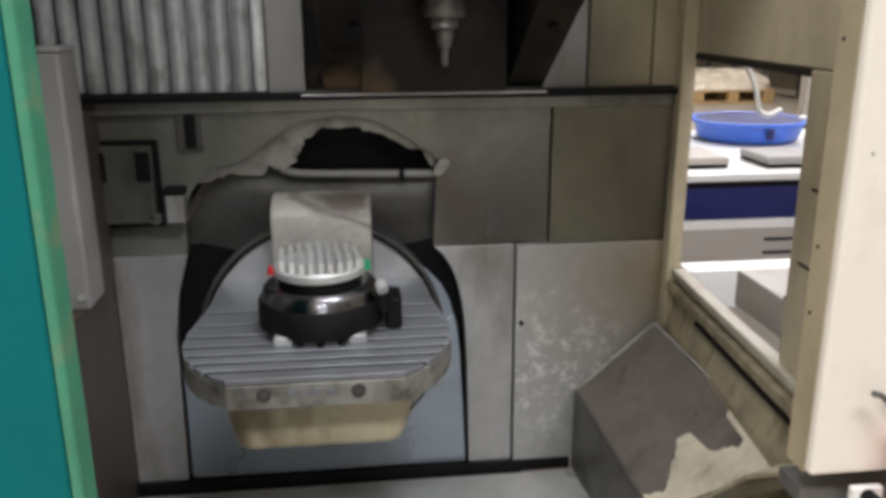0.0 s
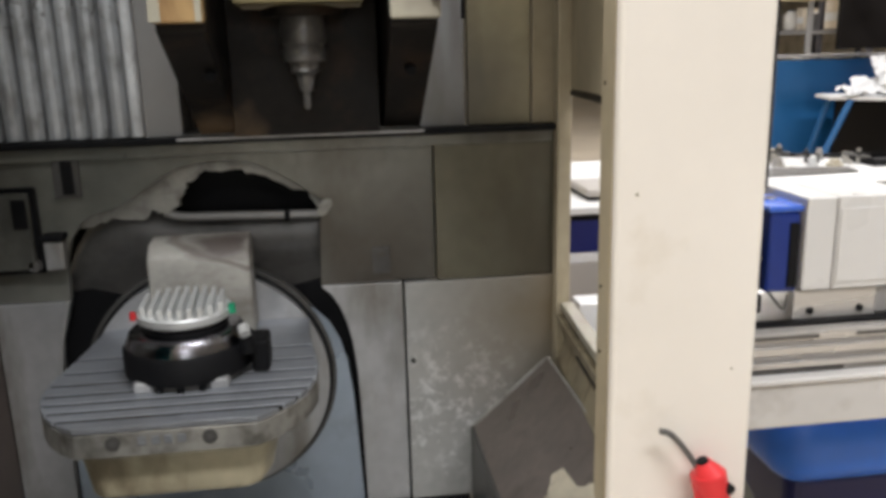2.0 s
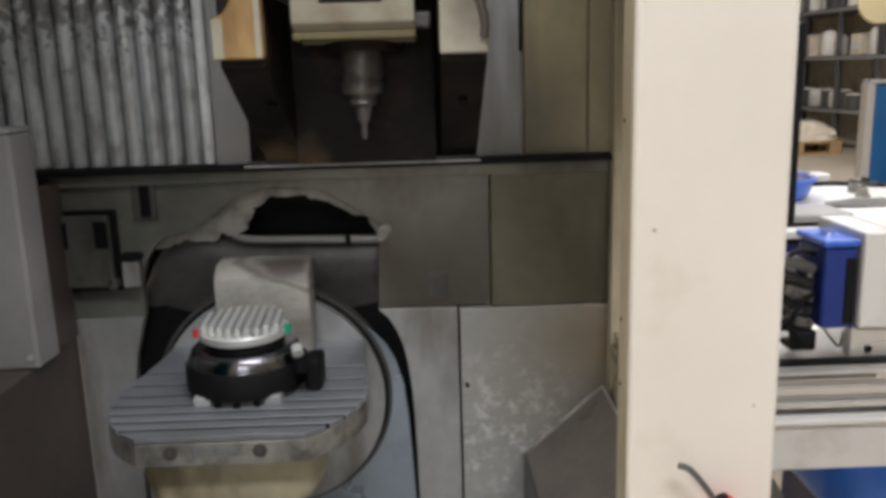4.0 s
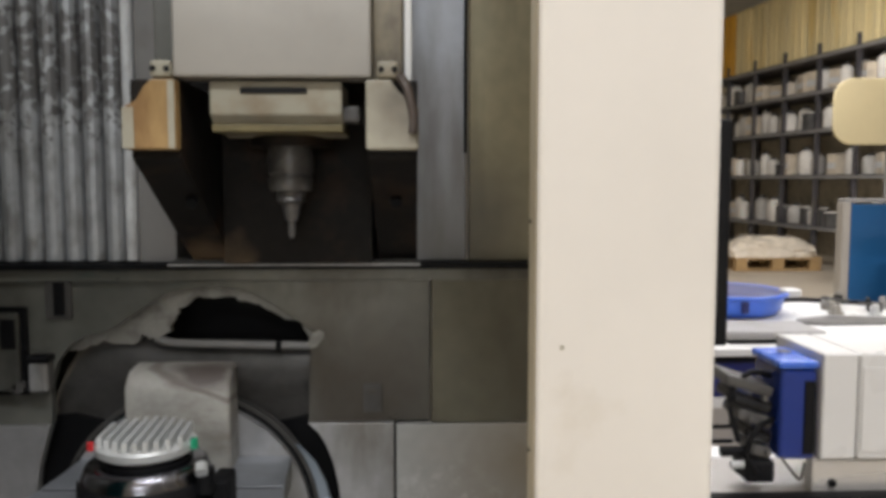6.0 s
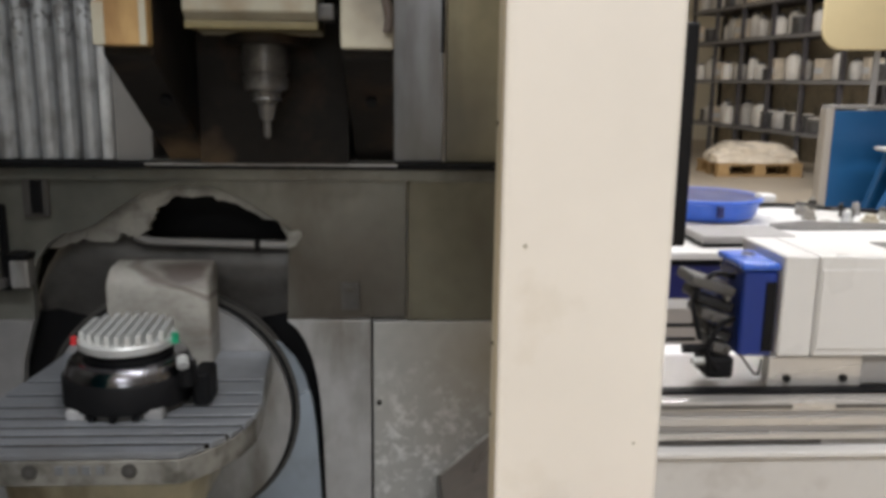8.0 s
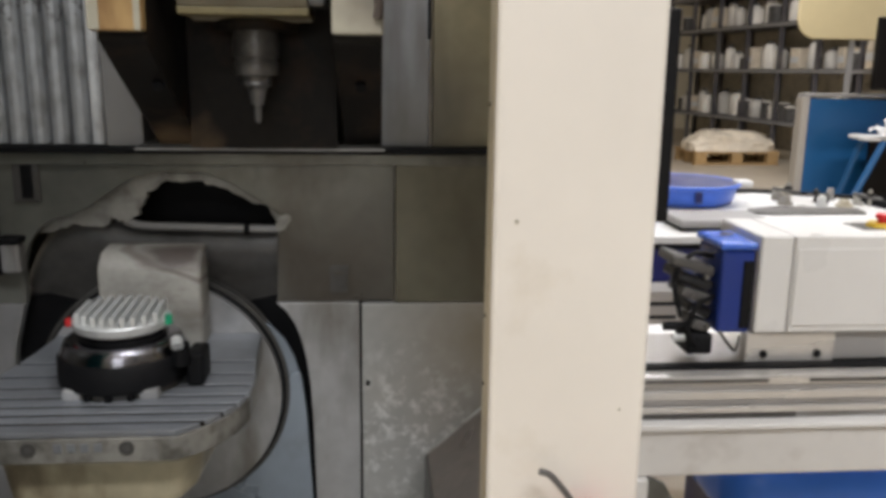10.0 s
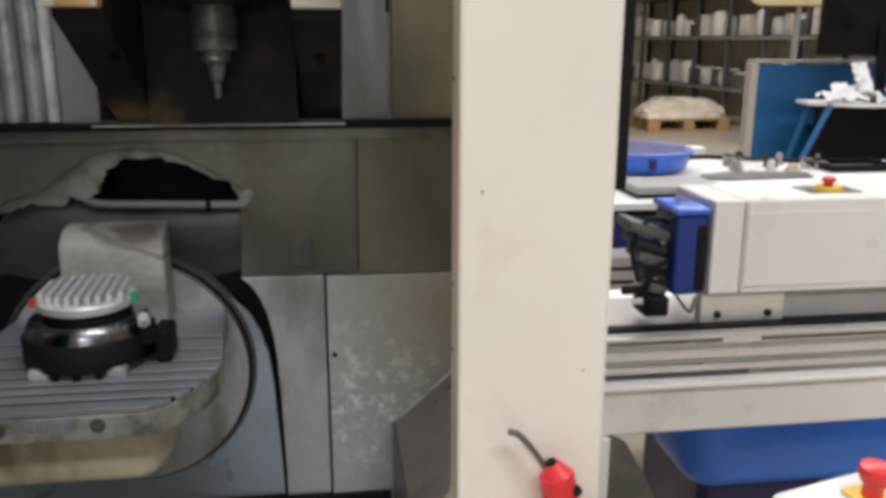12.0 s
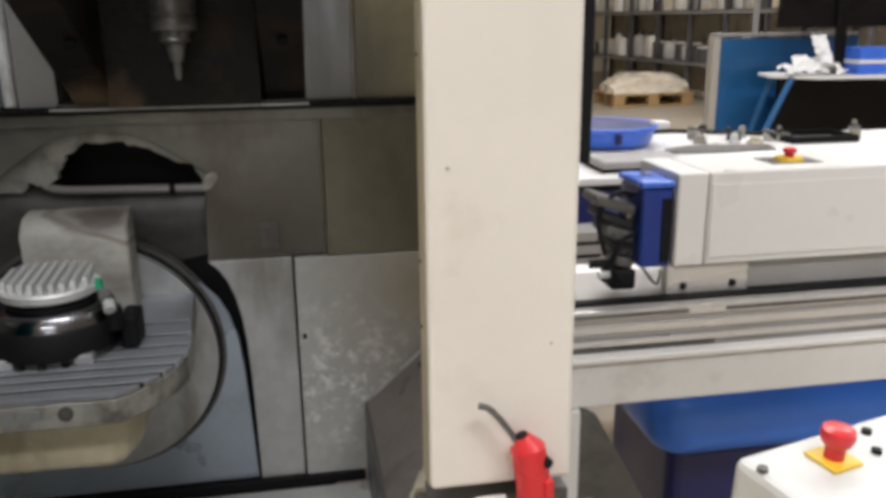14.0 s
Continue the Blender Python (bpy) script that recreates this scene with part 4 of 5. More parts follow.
part("inset_panel", cube(1.40, 2.58, 1.459, 1.462, 1.108, 1.268, 0.001), WHITE, ld)
es = part("stop_base", rod((1.63, 1.555, 1.2945), (1.63, 1.555, 1.304), 0.032, 0.028, 24), YELLOW, ld, "yellow emergency stop base", True)
part("stop_button", lathe([(0.010, 1.303), (0.010, 1.312), (0.015, 1.314), (0.014, 1.322), (0.009, 1.325)], (1.63, 1.555), 24), RED, es, "red stop button", True)
part("dark_plate", cube(1.57, 1.69, 1.52, 1.60, 1.2935, 1.2955), SHROUD, ld)
part("mount_plate", cube(1.315, 1.505, 1.47, 1.50, 1.026, 1.090, 0.003), ALU, ld, "bare aluminium mounting plate")
part("slide_bar", cube(1.506, 2.6, 1.474, 1.62, 1.03, 1.090, 0.003), GREYPOST, ld, "grey slide bar")
for x in (1.353, 1.468):
    part("bolt", rod((x, 1.47, 1.045), (x, 1.466, 1.045), 0.008, seg=14), BLACK, ld, "black socket bolt")
hd = part("gripper_head", cube(1.252, 1.322, 1.475, 1.60, 1.088, 1.262, 0.008, 3), BLUE, ld, "blue gripper head")
part("head_top", cube(1.246, 1.324, 1.47, 1.605, 1.2625, 1.278, 0.006), BLUE_BRIGHT, hd)
part("head_screw", rod((1.285, 1.54, 1.278), (1.285, 1.54, 1.284), 0.014, seg=14), CHROME, hd)
part("dark_insert", cube(1.297, 1.319, 1.471, 1.477, 1.10, 1.24, 0.002), BLACK, hd, "black insert")
for k in range(5):
    z = 1.235 - k * 0.03
    bmj = cube(1.155 + 0.014 * k, 1.25, 1.49, 1.58, z - 0.022, z, 0.006)
    bmesh.ops.rotate(bmj, verts=bmj.verts[:], cent=(1.21, 1.54, z), matrix=Matrix.Rotation(radians(18), 3, "Y"))
    part("jaw_block", bmj, BLACK_GLOSS if k % 2 else SHROUD, ld, "black gripper jaw block")
part("jaw_base", cube(1.195, 1.25, 1.48, 1.56, 1.04, 1.085, 0.008), BLACK, ld)
part("jaw_pin", rod((1.15, 1.50, 1.098), (1.20, 1.50, 1.098), 0.01, seg=12), BLACK, ld)
part("jaw_pin", rod((1.17, 1.50, 1.072), (1.20, 1.50, 1.072), 0.008, seg=12), SILVER, ld)
for z in (1.125, 1.095):
    part("finger", rod((0.99, 1.57, z), (1.20, 1.57, z), 0.0045, seg=10), BLACK, ld, "thin black gripper finger")
for k, pts in enumerate(([(1.25, 1.52, 1.24), (1.20, 1.50, 1.25), (1.165, 1.50, 1.20), (1.18, 1.49, 1.12)], [(1.25, 1.50, 1.16), (1.21, 1.475, 1.15), (1.19, 1.475, 1.10), (1.215, 1.48, 1.06)])):
    part("air_hose", tube(pts, 0.0055, 8), BLACK, ld, "black air hose")
for x, z in ((1.225, 1.205), (1.20, 1.165), (1.235, 1.10)):
    part("fitting", rod((x, 1.488, z), (x, 1.478, z), 0.005, seg=12), NOSEM, ld, "dull steel fitting")
cbs = tube([(1.255, 1.482, 1.10), (1.27, 1.468, 1.075), (1.29, 1.465, 1.055), (1.30, 1.47, 1.085)], 0.003, 8)
part("cable", cbs, SHROUD, ld, "thin dark cable")

# rail and frame
lr = thing("loader_rail", (1.8, 1.5, 0.93), "grooved aluminium rail on the white loader frame", "rail")
part("rail_body", cube(0.99, 2.6, 1.42, 1.68, 0.935, 1.022, 0.003), RAILBED, lr)
part("rail_cap", cube(0.99, 2.6, 1.40, 1.44, 1.0035, 1.024, 0.004), ALU, lr)
part("rail_cap", cube(0.99, 2.6, 1.40, 1.42, 0.9735, 0.9935, 0.004), ALU, lr)
part("rail_cap", cube(0.99, 2.6, 1.395, 1.42, 0.948, 0.962, 0.004), ALU, lr)
part("groove", cube(0.99, 2.6, 1.403, 1.42, 0.994, 1.003), GREYPOST, lr, "narrow grey groove")
part("groove", cube(0.99, 2.6, 1.403, 1.42, 0.964, 0.973), GREYPOST, lr, "narrow grey groove")
part("groove", cube(0.99, 1.40, 1.403, 1.42, 0.934, 0.948), SHROUD, lr, "dark groove")
part("groove", cube(1.401, 2.6, 1.403, 1.42, 0.934, 0.948), GREYPOST, lr, "grey groove")
part("rail_slot", cube(1.05, 1.335, 1.398, 1.401, 1.011, 1.018), SHROUD, lr, "narrow slot")
part("rail_slot", cube(1.42, 1.9, 1.398, 1.401, 1.011, 1.018), SHROUD, lr, "narrow slot")
part("top_seal", cube(0.99, 2.6, 1.44, 1.47, 1.023, 1.029), BLACK, lr, "black seal strip")
fr = thing("rail_stand", (1.8, 1.5, 0.0), "white steel frame carrying the loader rail", "frame")
# front beam and leg: white greyed for shade; top edge kept bright
part("front_beam", cube(0.99, 2.6, 1.38, 1.46, 0.822, 0.921, 0.004), BEAM, fr)
part("beam_edge", cube(0.99, 2.6, 1.372, 1.46, 0.9215, 0.933, 0.003), WHITE, fr, "bright white top edge")
part("rear_beam", cube(0.99, 2.6, 1.95, 2.03, 0.822, 0.932, 0.004), WHITE, fr)
part("leg", cube(0.99, 1.095, 1.37, 1.40, 0.0, 0.821, 0.004), BEAM, fr)
part("leg", cube(2.5, 2.58, 1.385, 1.455, 0.0, 0.821, 0.004), WHITE, fr)
part("leg", cube(2.5, 2.58, 1.96, 2.02, 0.0, 0.821, 0.004), WHITE, fr)
part("leg", cube(1.0, 1.07, 1.96, 2.02, 0.0, 0.821, 0.004), WHITE, fr)
# gusset takes a darker colour for the shade it stands in
part("brace", slab([(1.098, 0.82), (1.135, 0.80), (1.30, 0.50), (1.45, 0.22), (1.40, 0.18), (1.19, 0.56), (1.13, 0.60), (1.098, 0.60)], "y", 1.385, 1.40, 0.002), COVERM, fr, "grey gusset plate darkened for its shade")

# blue tank under the rail
bt = thing("blue_tank", (1.95, 1.9, 0.0), "large blue plastic tank under the loader rail", "tank")
# body painted navy for its shade, lid a brighter blue for front light
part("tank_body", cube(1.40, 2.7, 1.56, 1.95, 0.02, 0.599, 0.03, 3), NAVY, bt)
part("tank_lid", cube(1.325, 2.74, 1.48, 1.95, 0.59, 0.79, 0.085, 6), TANKBLUE, bt, "domed lid, its blue brightened for front light", True)
part("base_board", cube(1.42, 2.68, 1.64, 1.93, 0.0, 0.019), BLACK, bt)

# operator panel with emergency stop
op = thing("operator_panel", (1.35, 0.72, 0.0), "white tilted operator panel with a red stop button", "control panel")


PANEL = Matrix.Translation((1.222, 0.755, 1.043)) @ Matrix.Rotation(radians(15), 4, "Z") @ Matrix.Rotation(radians(4), 4, "X")


def tilt_box(x0, x1, v0, v1, w0, w1, bev):
    """A block on the panel's tilted face: v runs up the face, w out of it."""
    bm = cube(x0, x1, v0, v1, w0, w1, bev)
    bm.transform(PANEL)
    return bm


part("panel_body", tilt_box(-0.115, 0.40, -0.35, 0.06, -0.16, -0.002, 0.012), PANELW, op)
part("stop_plate", tilt_box(-0.026, 0.026, -0.026, 0.026, -0.002, 0.004, 0.002), YELLOW, op, "yellow stop plate")
bmb = lathe([(0.013, 0.004), (0.013, 0.022), (0.019, 0.026), (0.0225, 0.036), (0.021, 0.046), (0.012, 0.050)], (0, 0), 32)
bmb.transform(PANEL)
part("stop_button", bmb, RED, op, "red mushroom stop button", True)
for x, v in ((-0.105, 0.02), (0.07, -0.01), (0.10, 0.03)):
    bmb = lathe([(0.007, -0.002), (0.007, 0.004)], (x, v), 16)
    bmb.transform(PANEL)
    part("screw", bmb, SHROUD if x < 0 else BLACK, op)
part("stand", cube(1.25, 1.4, 0.72, 0.80, 0.0, 0.9, 0.01), WHITE, op)

# ---- workbench behind the loader ----
wb = thing("workbench", (2.4, 3.5, 0.0), "white topped workbench with a pale front panel", "workbench")
part("bench_top", slab([(1.15, 2.9), (3.9, 2.9), (3.9, 3.88), (2.9, 3.92), (2.62, 4.06), (2.35, 4.1), (1.15, 4.1)], "z", 0.972, 1.0, 0.004), WHITE, wb)
part("front_strip", cube(1.17, 3.88, 2.92, 2.95, 0.775, 0.812, 0.003), WHITE, wb)
part("front_panel", cube(1.17, 3.88, 2.925, 2.955, 0.10, 0.774, 0.003), HEADPANEL, wb, "pale grey front panel")
part("end_panel", cube(1.17, 1.20, 2.956, 3.74, 0.0, 0.971, 0.003), HEADPANEL, wb)
part("end_panel", cube(3.85, 3.88, 2.956, 3.74, 0.0, 0.971, 0.003), HEADPANEL, wb)
part("bench_shelf", cube(1.201, 3.849, 2.956, 3.7, 0.785, 0.812, 0.002), HEADPANEL, wb)
nb2 = thing("navy_crate", (1.9, 3.1, 0.8125), "dark navy plastic crate under the bench top", "crate")
part("crate_body", cube(1.24, 2.9, 2.935, 3.5, 0.8125, 0.965, 0.006), NAVY, nb2)
part("crate_rim", cube(1.22, 2.92, 2.925, 2.9345, 0.945, 0.966, 0.003), BLACK, nb2, "black rim")
bw = thing("blue_tub", (2.02, 3.74, 1.0), "shallow bright blue plastic tub on the bench", "tub")
bmt = lathe([(0.19, 1.0), (0.225, 1.012), (0.238, 1.03), (0.252, 1.085), (0.268, 1.09), (0.270, 1.104), (0.262, 1.107), (0.245, 1.104), (0.225, 1.05), (0.20, 1.022)], (2.02, 3.74), 72)
for v in bmt.verts:
    if 1.005 < v.co.z < 1.088:
        a = math.atan2(v.co.y - 3.74, v.co.x - 2.02)
        k = 1 - 0.025 * max(0.0, math.cos(9 * a)) ** 6
        v.co.x, v.co.y = 2.02 + (v.co.x - 2.02) * k, 3.74 + (v.co.y - 3.74) * k
part("tub_body", bmt, BLUE_BRIGHT, bw, "", True)
part("tub_lining", lathe([(0.2235, 1.050), (0.2205, 1.054), (0.2435, 1.1035), (0.2455, 1.1045)], (2.02, 3.74), 48), NAVY, bw, "dark navy inside", True)
part("tub_handle", cube(2.235, 2.31, 3.60, 3.68, 1.088, 1.122, 0.012, 3), WHITE, bw, "white plastic handle")
part("tub_latch", cube(1.985, 2.015, 3.462, 3.486, 1.035, 1.085, 0.006), NAVY, bw, "dark clip")
for x0, x1, y0, y1, lab in ((1.34, 1.60, 3.02, 3.30, "pale grey flat case with a dark edge on the bench"), (1.74, 2.12, 2.99, 3.24, "grey flat case with rounded corners and dark edge")):
    tb = thing("flat_case", ((x0 + x1) / 2, (y0 + y1) / 2, 1.0), lab, "case", "cases on the bench")
    part("case_body", cube(x0, x1, y0, y1, 1.014, 1.046, 0.012, 3), GREYPOST if x0 > 1.7 else HEADPANEL, tb)
    part("case_base", cube(x0 + 0.006, x1 - 0.006, y0 + 0.004, y1 - 0.004, 1.0, 1.0138, 0.003), BLACK, tb, "black lower edge")


def clamp(x, y, turn, s, metal, label):
    """A small machinist's clamp: step block, strap and bolt."""
    c = thing("strap_clamp", (x, y, 1.0), label, "clamp", "clamps on the bench")
    m = pose(x, y, 1.0, 0, 0, turn)
    for name, bm, mt in (("step_block", slab([(-0.06, 0), (0.0, 0), (0.0, 0.02), (-0.02, 0.02), (-0.02, 0.04), (-0.04, 0.04), (-0.04, 0.055), (-0.06, 0.055)], "y", -0.03, 0.03, 0.003), metal), ("strap", slab([(-0.07, 0.056), (0.09, 0.03), (0.10, 0.048), (-0.06, 0.074)], "y", -0.025, 0.025, 0.004), SHROUD), ("bolt", rod((0.03, 0, 0.0), (0.03, 0, 0.095), 0.012, seg=10), metal), ("nut", rod((0.03, 0, 0.058), (0.03, 0, 0.075), 0.024, seg=6), BLACK)):
        bmesh.ops.scale(bm, verts=bm.verts[:], vec=(s, s, s))
        bm.transform(m)
        part(name, bm, mt, c)


clamp(2.56, 3.80, 20, 0.9, BLOCKM, "pale steel strap clamp lying on the bench")
clamp(2.70, 3.72, 110, 0.7, SHROUD, "dark steel strap clamp lying on the bench")
clamp(2.88, 3.64, -35, 0.8, BLOCKM, "pale steel strap clamp beside the dark tray")
clamp(3.34, 3.66, 60, 0.9, ARMGREY, "worn cream clamp at the end of the bench")
rm = thing("rubber_mat", (2.48, 3.45, 1.0), "thin grey rubber mat lying on the bench", "mat")
part("mat_sheet", slab([(2.20, 3.40), (2.30, 3.36), (2.74, 3.38), (2.78, 3.52), (2.42, 3.58), (2.24, 3.50)], "z", 1.0, 1.008, 0.002), SHROUD, rm)
ty = thing("tool_tray", (3.08, 3.62, 1.0), "low dark tool tray on the bench", "tray")
part("tray_floor", cube(2.92, 3.26, 3.52, 3.74, 1.0, 1.006), SHROUD, ty)
for a in ((2.92, 3.26, 3.515, 3.523), (2.92, 3.26, 3.737, 3.745), (2.912, 2.92, 3.515, 3.745), (3.26, 3.268, 3.515, 3.745)):
    part("tray_side", cube(*a, 1.0, 1.035), BLACK, ty)
for k, (x, y, r, h, mt) in enumerate(((2.66, 3.62, 0.022, 0.05, SILVER), (2.76, 3.60, 0.03, 0.035, FLAKE), (2.50, 3.66, 0.026, 0.04, BLOCKM), (2.80, 3.80, 0.02, 0.06, GREYPOST), (2.62, 3.92, 0.028, 0.05, FLAKE))):
    tl = thing("turned_part", (x, y, 1.0), ("bright turned aluminium part on the bench", "pale flaked collar lying on the bench", "dull cast ring lying on the bench", "grey turned pin standing on the bench", "cream turned sleeve near the bench edge")[k], "machine part", "parts on the bench")
    part("flange", lathe([(r * 1.3, 1.0), (r * 1.35, 1.004), (r * 1.3, 1.012)], (x, y), 18), mt, tl, "", True)
    part("shank", lathe([(r * 0.9, 1.0122), (r * 0.85, 1.0 + h * 0.8), (r * 0.6, 1.0 + h)], (x, y), 18), mt, tl, "", True)
bk = thing("black_cable", (2.6, 4.0, 1.0), "black cable lying along the bench edge", "cable")
part("cable_run", tube([(2.31, 3.92, 1.012), (2.42, 4.02, 1.012), (2.52, 4.04, 1.012), (2.64, 3.98, 1.012), (2.82, 3.88, 1.012), (3.0, 3.80, 1.012), (3.3, 3.82, 1.012)], 0.011, 8), BLACK, bk, "", True)
wc = thing("white_cable", (1.05, 1.98, 1.3), "white cable hanging behind the loading window", "cable")
part("cable_run", tube([(0.952, 1.80, 1.53), (0.975, 1.80, 1.517), (0.994, 1.80, 1.506), (1.027, 1.80, 1.477), (1.054, 1.80, 1.424), (1.066, 1.80, 1.378), (1.09, 1.80, 1.365), (1.13, 1.82, 1.375)], 0.0065, 8), WHITE, wc)

# ---- far side of the hall ----
bc = thing("blue_cabinet", (6.6, 9.6, 0.0), "blue lacquered sheet metal cabinet", "cabinet")
part("cabinet_body", cube(5.436, 7.2, 9.0, 9.14, 0.02, 1.34, 0.01), STEELBLUE, bc)
part("cabinet_side", cube(5.34, 5.43, 8.99, 9.14, 0.02, 1.36, 0.01), HEADPANEL, bc, "pale grey end panel")
part("cabinet_top", cube(5.36, 7.2, 8.98, 9.16, 1.361, 1.40, 0.008), GREYPOST, bc, "grey top")
part("plinth", cube(5.38, 7.18, 9.02, 9.13, 0, 0.019), BLACK, bc)
dk = thing("desk", (7.0, 8.2, 0.0), "pale desk with steel-blue legs", "desk")
part("desk_top", slab([(5.70, 8.34), (6.05, 7.97), (8.2, 7.65), (8.5, 8.55), (5.78, 8.75)], "z", 0.93, 0.965, 0.005), WHITE, dk)
for a, b in (((5.86, 8.2, 0.93), (5.36, 8.1, 0.0)), ((5.86, 8.6, 0.93), (5.62, 8.7, 0.0)), ((6.9, 7.9, 0.93), (6.9, 7.85, 0.0)), ((8.2, 7.8, 0.93), (8.3, 7.75, 0.0)), ((8.3, 8.4, 0.93), (8.4, 8.5, 0.0))):
    part("leg", rod(a, b, 0.035, seg=10), STEELBLUE, dk, "steel-blue leg")
# black sheet put in to darken the space under the desk
part("underside_sheet", cube(5.92, 8.3, 8.55, 8.58, 0.05, 0.92), MONITOR, dk, "dark sheet for the desk's shaded underside")
mn = thing("monitor", (6.2, 8.3, 0.966), "large black monitor on the desk", "monitor")
part("screen", cube(5.76, 7.35, 8.35, 8.42, 1.46, 2.2, 0.01), MONITOR, mn)
part("neck", slab([(6.44, 0.99), (6.56, 0.99), (6.52, 1.8), (6.40, 1.8)], "y", 8.30, 8.35, 0.01), MONITOR, mn)
part("foot", cube(6.35, 6.65, 8.3, 8.55, 0.966, 0.99, 0.005), MONITOR, mn)
ph = thing("paper_heap", (6.15, 8.2, 0.966), "crumpled white papers leaning on the desk", "paper")
for k, (x, y, z, w, h, tx, tz) in enumerate(((6.22, 8.22, 1.19, 0.26, 0.42, 68, 20), (6.05, 8.18, 1.08, 0.36, 0.26, 35, -15), (6.30, 8.12, 1.06, 0.30, 0.24, 25, 40), (5.92, 8.24, 1.03, 0.30, 0.24, 12, 8))):
    bmq = bmesh.new()
    n_ = 9
    low = [[bmq.verts.new(((i / n_ - 0.5) * w, (j / n_ - 0.5) * h, 0.07 * noise.noise(Vector((i * 0.45, j * 0.45, k * 7.3))))) for j in range(n_ + 1)] for i in range(n_ + 1)]
    high = [[bmq.verts.new(v.co + Vector((0, 0, 0.006))) for v in row] for row in low]
    for i in range(n_):
        for j in range(n_):
            bmq.faces.new((low[i][j], low[i][j + 1], low[i + 1][j + 1], low[i + 1][j]))
            bmq.faces.new((high[i][j], high[i + 1][j], high[i + 1][j + 1], high[i][j + 1]))
    bmq.transform(pose(x, y, z, tx, 0, tz))
    for v in bmq.verts:
        v.co.z = max(v.co.z, 0.968)
    part("sheet", bmq, PAPER, ph)
bb = thing("blue_box", (6.75, 8.2, 0.966), "light blue box on the desk", "box")
part("box_body", cube(6.55, 7.1, 8.05, 8.4, 0.966, 1.25, 0.01), BLUE_BRIGHT, bb)
part("box_band", cube(6.54, 7.11, 8.04, 8.41, 1.08, 1.12, 0.004), WHITE, bb, "white band")

# pallet with wrapped load
pa = thing("wooden_pallet", (6.95, 14.7, 0.0), "wooden pallet standing on the hall floor", "pallet")
for k in range(5):
    part("deck_board", cube(6.2, 7.75, 14.2 + k * 0.22, 14.38 + k * 0.22, 0.20, 0.24), WOOD, pa)
for x in (6.22, 6.88, 7.54):
    for y in (14.2, 14.6, 15.08):
        part("block", cube(x, x + 0.2, y, y + 0.16, 0.04, 0.199), WOOD, pa)
for y in (14.2, 14.6, 15.08):
    part("runner", cube(6.2, 7.75, y, y + 0.16, 0.0, 0.039), WOOD, pa)
ps = thing("wrapped_load", (6.95, 14.7, 0.241), "low heap of film-wrapped goods on the pallet", "wrapped goods")
for cx, cy, rx_, ry_, h in ((6.98, 14.72, 0.78, 0.50, 0.36), (6.55, 14.55, 0.40, 0.34, 0.26), (7.42, 14.60, 0.36, 0.36, 0.27)):
    bmq = bmesh.new()
    bmesh.ops.create_icosphere(bmq, subdivisions=4, radius=1)
    for v in bmq.verts:
        d = v.co.copy()
        f = 1 + 0.16 * noise.noise(d * 2.3 + Vector((cx, 0, 0))) + 0.07 * noise.noise(d * 6.0)
        z = 0.241 + max(0.0, d.z) ** 0.7 * h * f
        v.co = Vector((cx + math.copysign(abs(d.x) ** 0.8, d.x) * rx_ * f, cy + math.copysign(abs(d.y) ** 0.8, d.y) * ry_ * f, z))
    part("wrapped_lump", bmq, FILM, ps, "", True)

# storage rack with ware
RM = pose(7.5, 19.7, 0, 0, 0, -84)
rk = thing("storage_rack", (0, 0, 0), "long dark steel storage rack full of ware", "rack")
levels = [0.75, 1.70, 2.55, 3.25, 3.9]
for k in range(9):
    x = k * 1.15
    for y in (0.0, 0.75):
        part("post", cube(x, x + 0.07, y, y + 0.07, 0, 4.1), RACKM, rk)
for z in levels:
    part("shelf", cube(0, 9.3, -0.01, 0.83, z - 0.08, z), RACKM, rk)
    part("label_strip", cube(0, 9.3, -0.02, -0.0105, z - 0.07, z - 0.02), GREYPOST, rk, "grey label strip")
part("back_sheet", cube(0, 9.3, 0.84, 0.86, 0.1, 4.1), RACKBACK, rk, "brown back sheet")
rk.matrix_basis = RM
rng = random.Random(2)
cn = thing("canister", (0, 0, 0), "pale canister standing on the rack", "canister", "ware on the rack")
part("canister_body", lathe([(0.12, 0.0), (0.13, 0.03), (0.13, 0.34), (0.10, 0.40), (0.05, 0.43)], (0, 0), 12), BOTTLE, cn, "", True)
part("canister_lid", lathe([(0.055, 0.431), (0.055, 0.48)], (0, 0), 10), SHROUD, cn, "dark lid")
bx = thing("carton", (0, 0, 0), "brown and grey carton standing on the rack", "carton", "ware on the rack")
part("carton_body", cube(-0.15, 0.15, -0.15, 0.15, 0, 0.34, 0.01), FILM, bx)
part("carton_flap", cube(-0.14, 0.14, -0.153, -0.1505, 0.1, 0.2), WHITE, bx, "pale label")
dm = thing("drum", (0, 0, 0), "dark squat drum standing on the rack", "drum", "ware on the rack")
part("drum_body", lathe([(0.17, 0.0), (0.175, 0.02), (0.165, 0.03), (0.165, 0.20), (0.175, 0.21), (0.17, 0.225)], (0, 0), 14), SHROUD, dm, "", True)
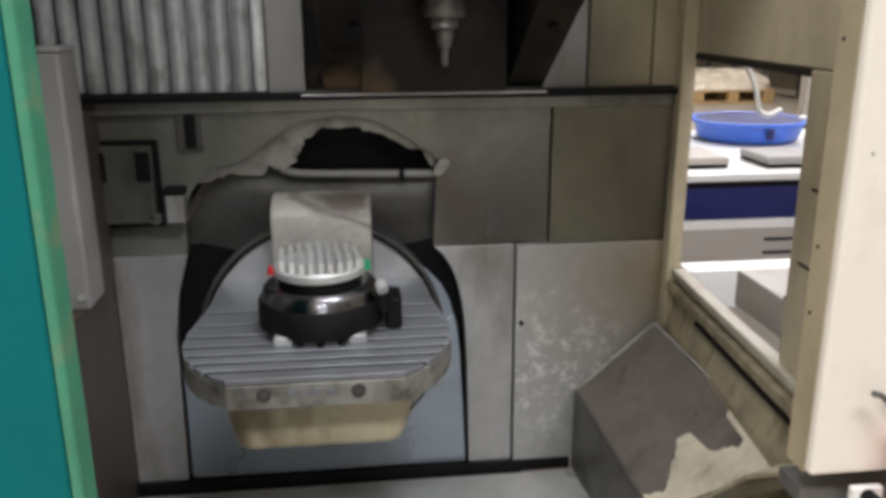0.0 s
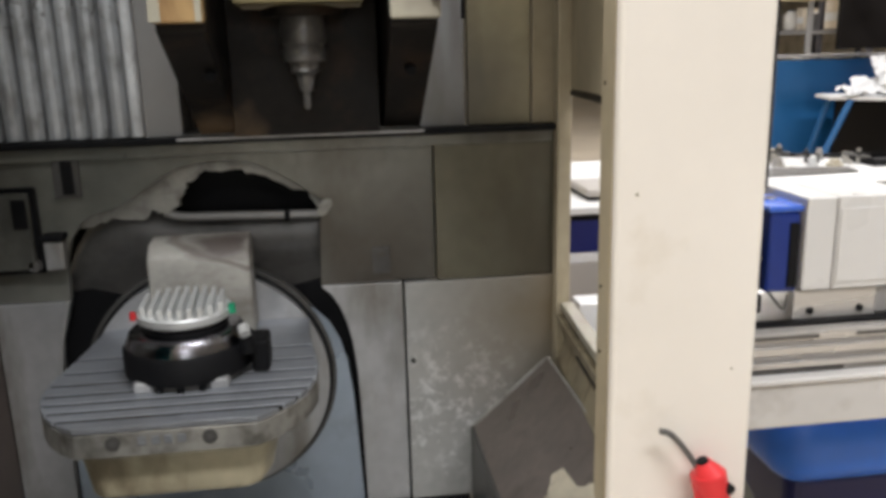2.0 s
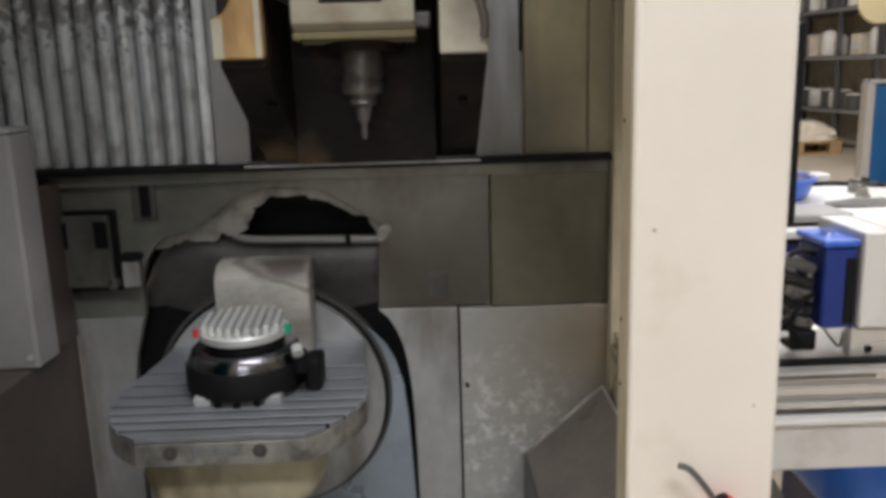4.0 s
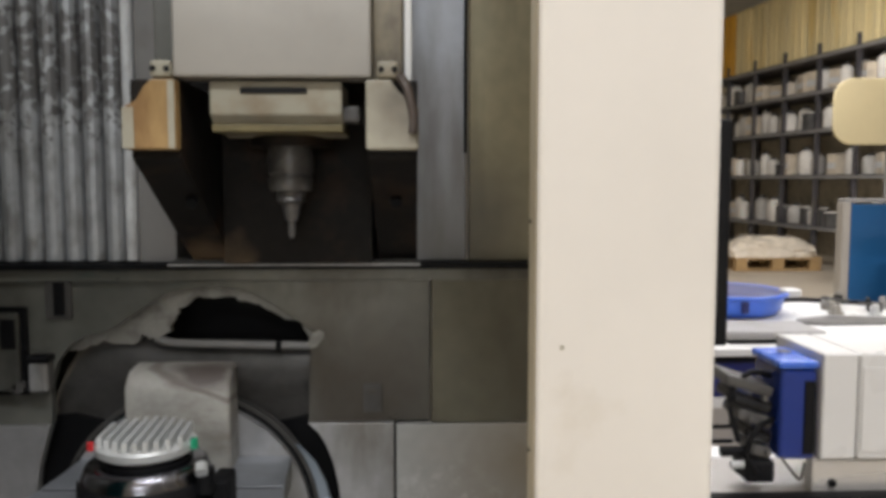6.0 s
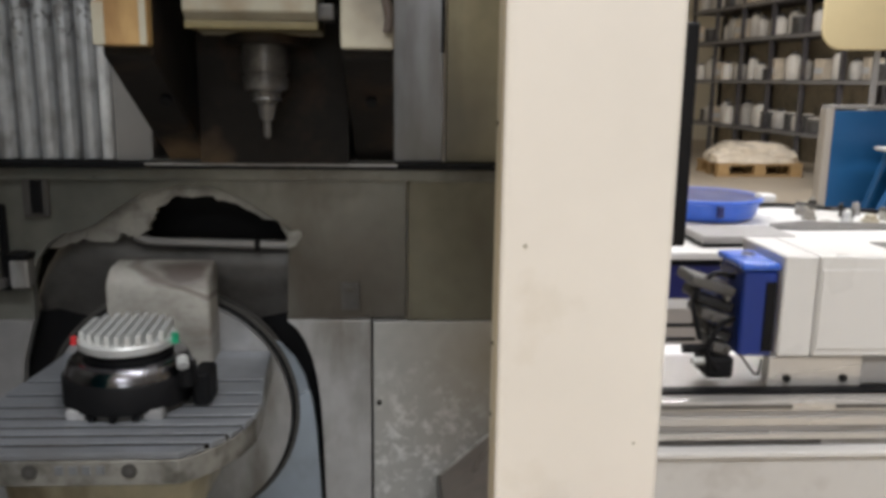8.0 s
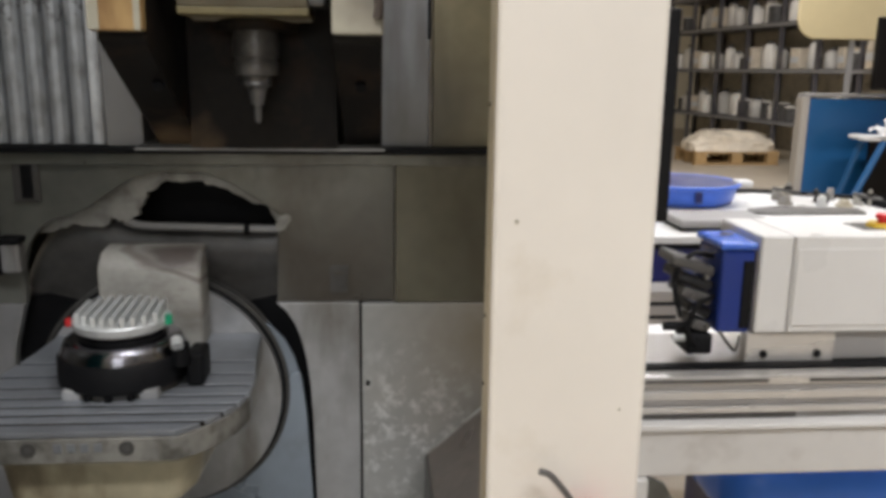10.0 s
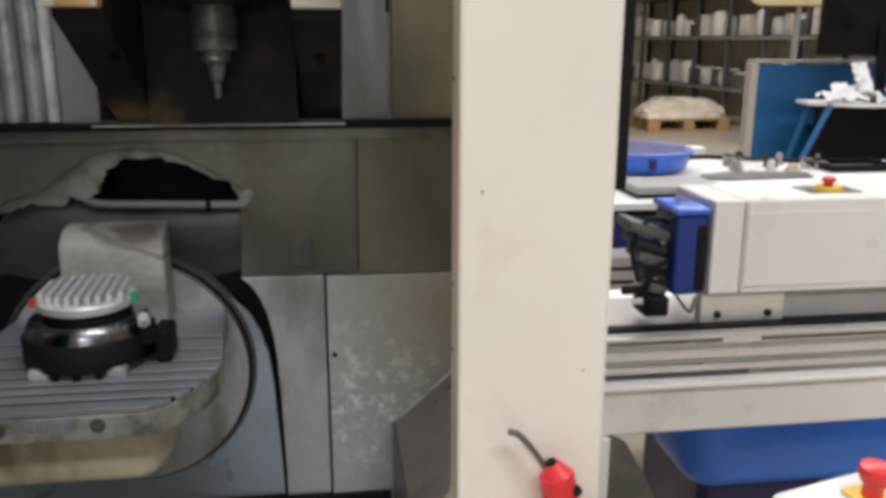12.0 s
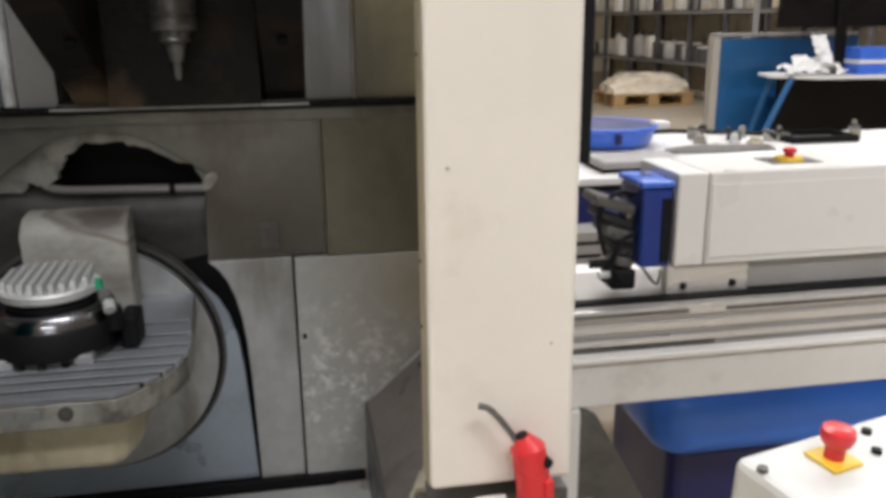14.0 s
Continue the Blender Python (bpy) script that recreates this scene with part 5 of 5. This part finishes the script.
part("drum_lid", lathe([(0.15, 0.2255), (0.15, 0.24), (0.05, 0.25)], (0, 0), 14), BOTTLE, dm, "pale lid", True)
first = [True, True, True]
for z in levels[:-1]:
    x = 0.25
    while x < 9.1:
        q = rng.random()
        kind = 0 if q < 0.58 else 1 if q < 0.84 else 2
        src = (cn, bx, dm)[kind]
        m = RM @ pose(x, 0.2 + rng.uniform(-0.04, 0.2), z, 0, 0, rng.uniform(-25, 25)) @ Matrix.Diagonal((k := rng.uniform(0.8, 1.25), k, rng.uniform(0.8, 1.3), 1))
        if first[kind]:
            src.matrix_basis = m
            first[kind] = False
        else:
            copy_thing(src, m)
        x += rng.uniform(0.27, 0.40) + (0.2 if rng.random() < 0.08 else 0)
# tall boxes stand in for luminous yellow panels over the rack
for mt, name, lab, xs in ((ORANGE, "orange_crate", "orange box standing in for a panel on top of the rack", (0.3, 1.0)), (PALEYELLOW, "yellow_crate", "pale yellow box standing in for a translucent panel on top of the rack", (1.7, 2.4, 3.1, 3.8, 4.5, 5.2, 5.9, 6.6, 7.3, 8.0, 8.7))):
    cr = thing(name, (0, 0, 0), lab, "crate", "crates on the rack")
    part("crate_body", cube(-0.32, 0.32, 0.05, 0.7, 0, 1.32, 0.02), mt, cr)
    part("crate_rim", cube(-0.335, 0.335, 0.035, 0.715, 1.321, 1.365, 0.01), mt, cr)
    for x in (-0.22, 0.0, 0.22):
        part("crate_rib", cube(x - 0.015, x + 0.015, 0.03, 0.049, 0.04, 1.30, 0.004), mt, cr)
    for k, x in enumerate(xs):
        m = RM @ pose(x, 0, 3.9, 0, 0, rng.uniform(-3, 3))
        if k:
            copy_thing(cr, m)
        else:
            cr.matrix_basis = m

# beige round-cornered board hanging before the rack
bd = thing("beige_board", (7.5, 12.0, 0.0), "beige round-cornered board on a thin post", "board")
pts = [(8.1, 2.12), (8.1, 3.1)] + arc(7.03, 2.80, 0.30, 90, 180, 8) + arc(7.03, 2.42, 0.30, 180, 270, 8)
part("board_face", slab(pts, "y", 12.0, 12.06, 0.02), BEIGE, bd)
part("board_post", cube(7.6, 7.68, 12.06, 12.12, 0.0, 3.0, 0.005), GREYPOST, bd)
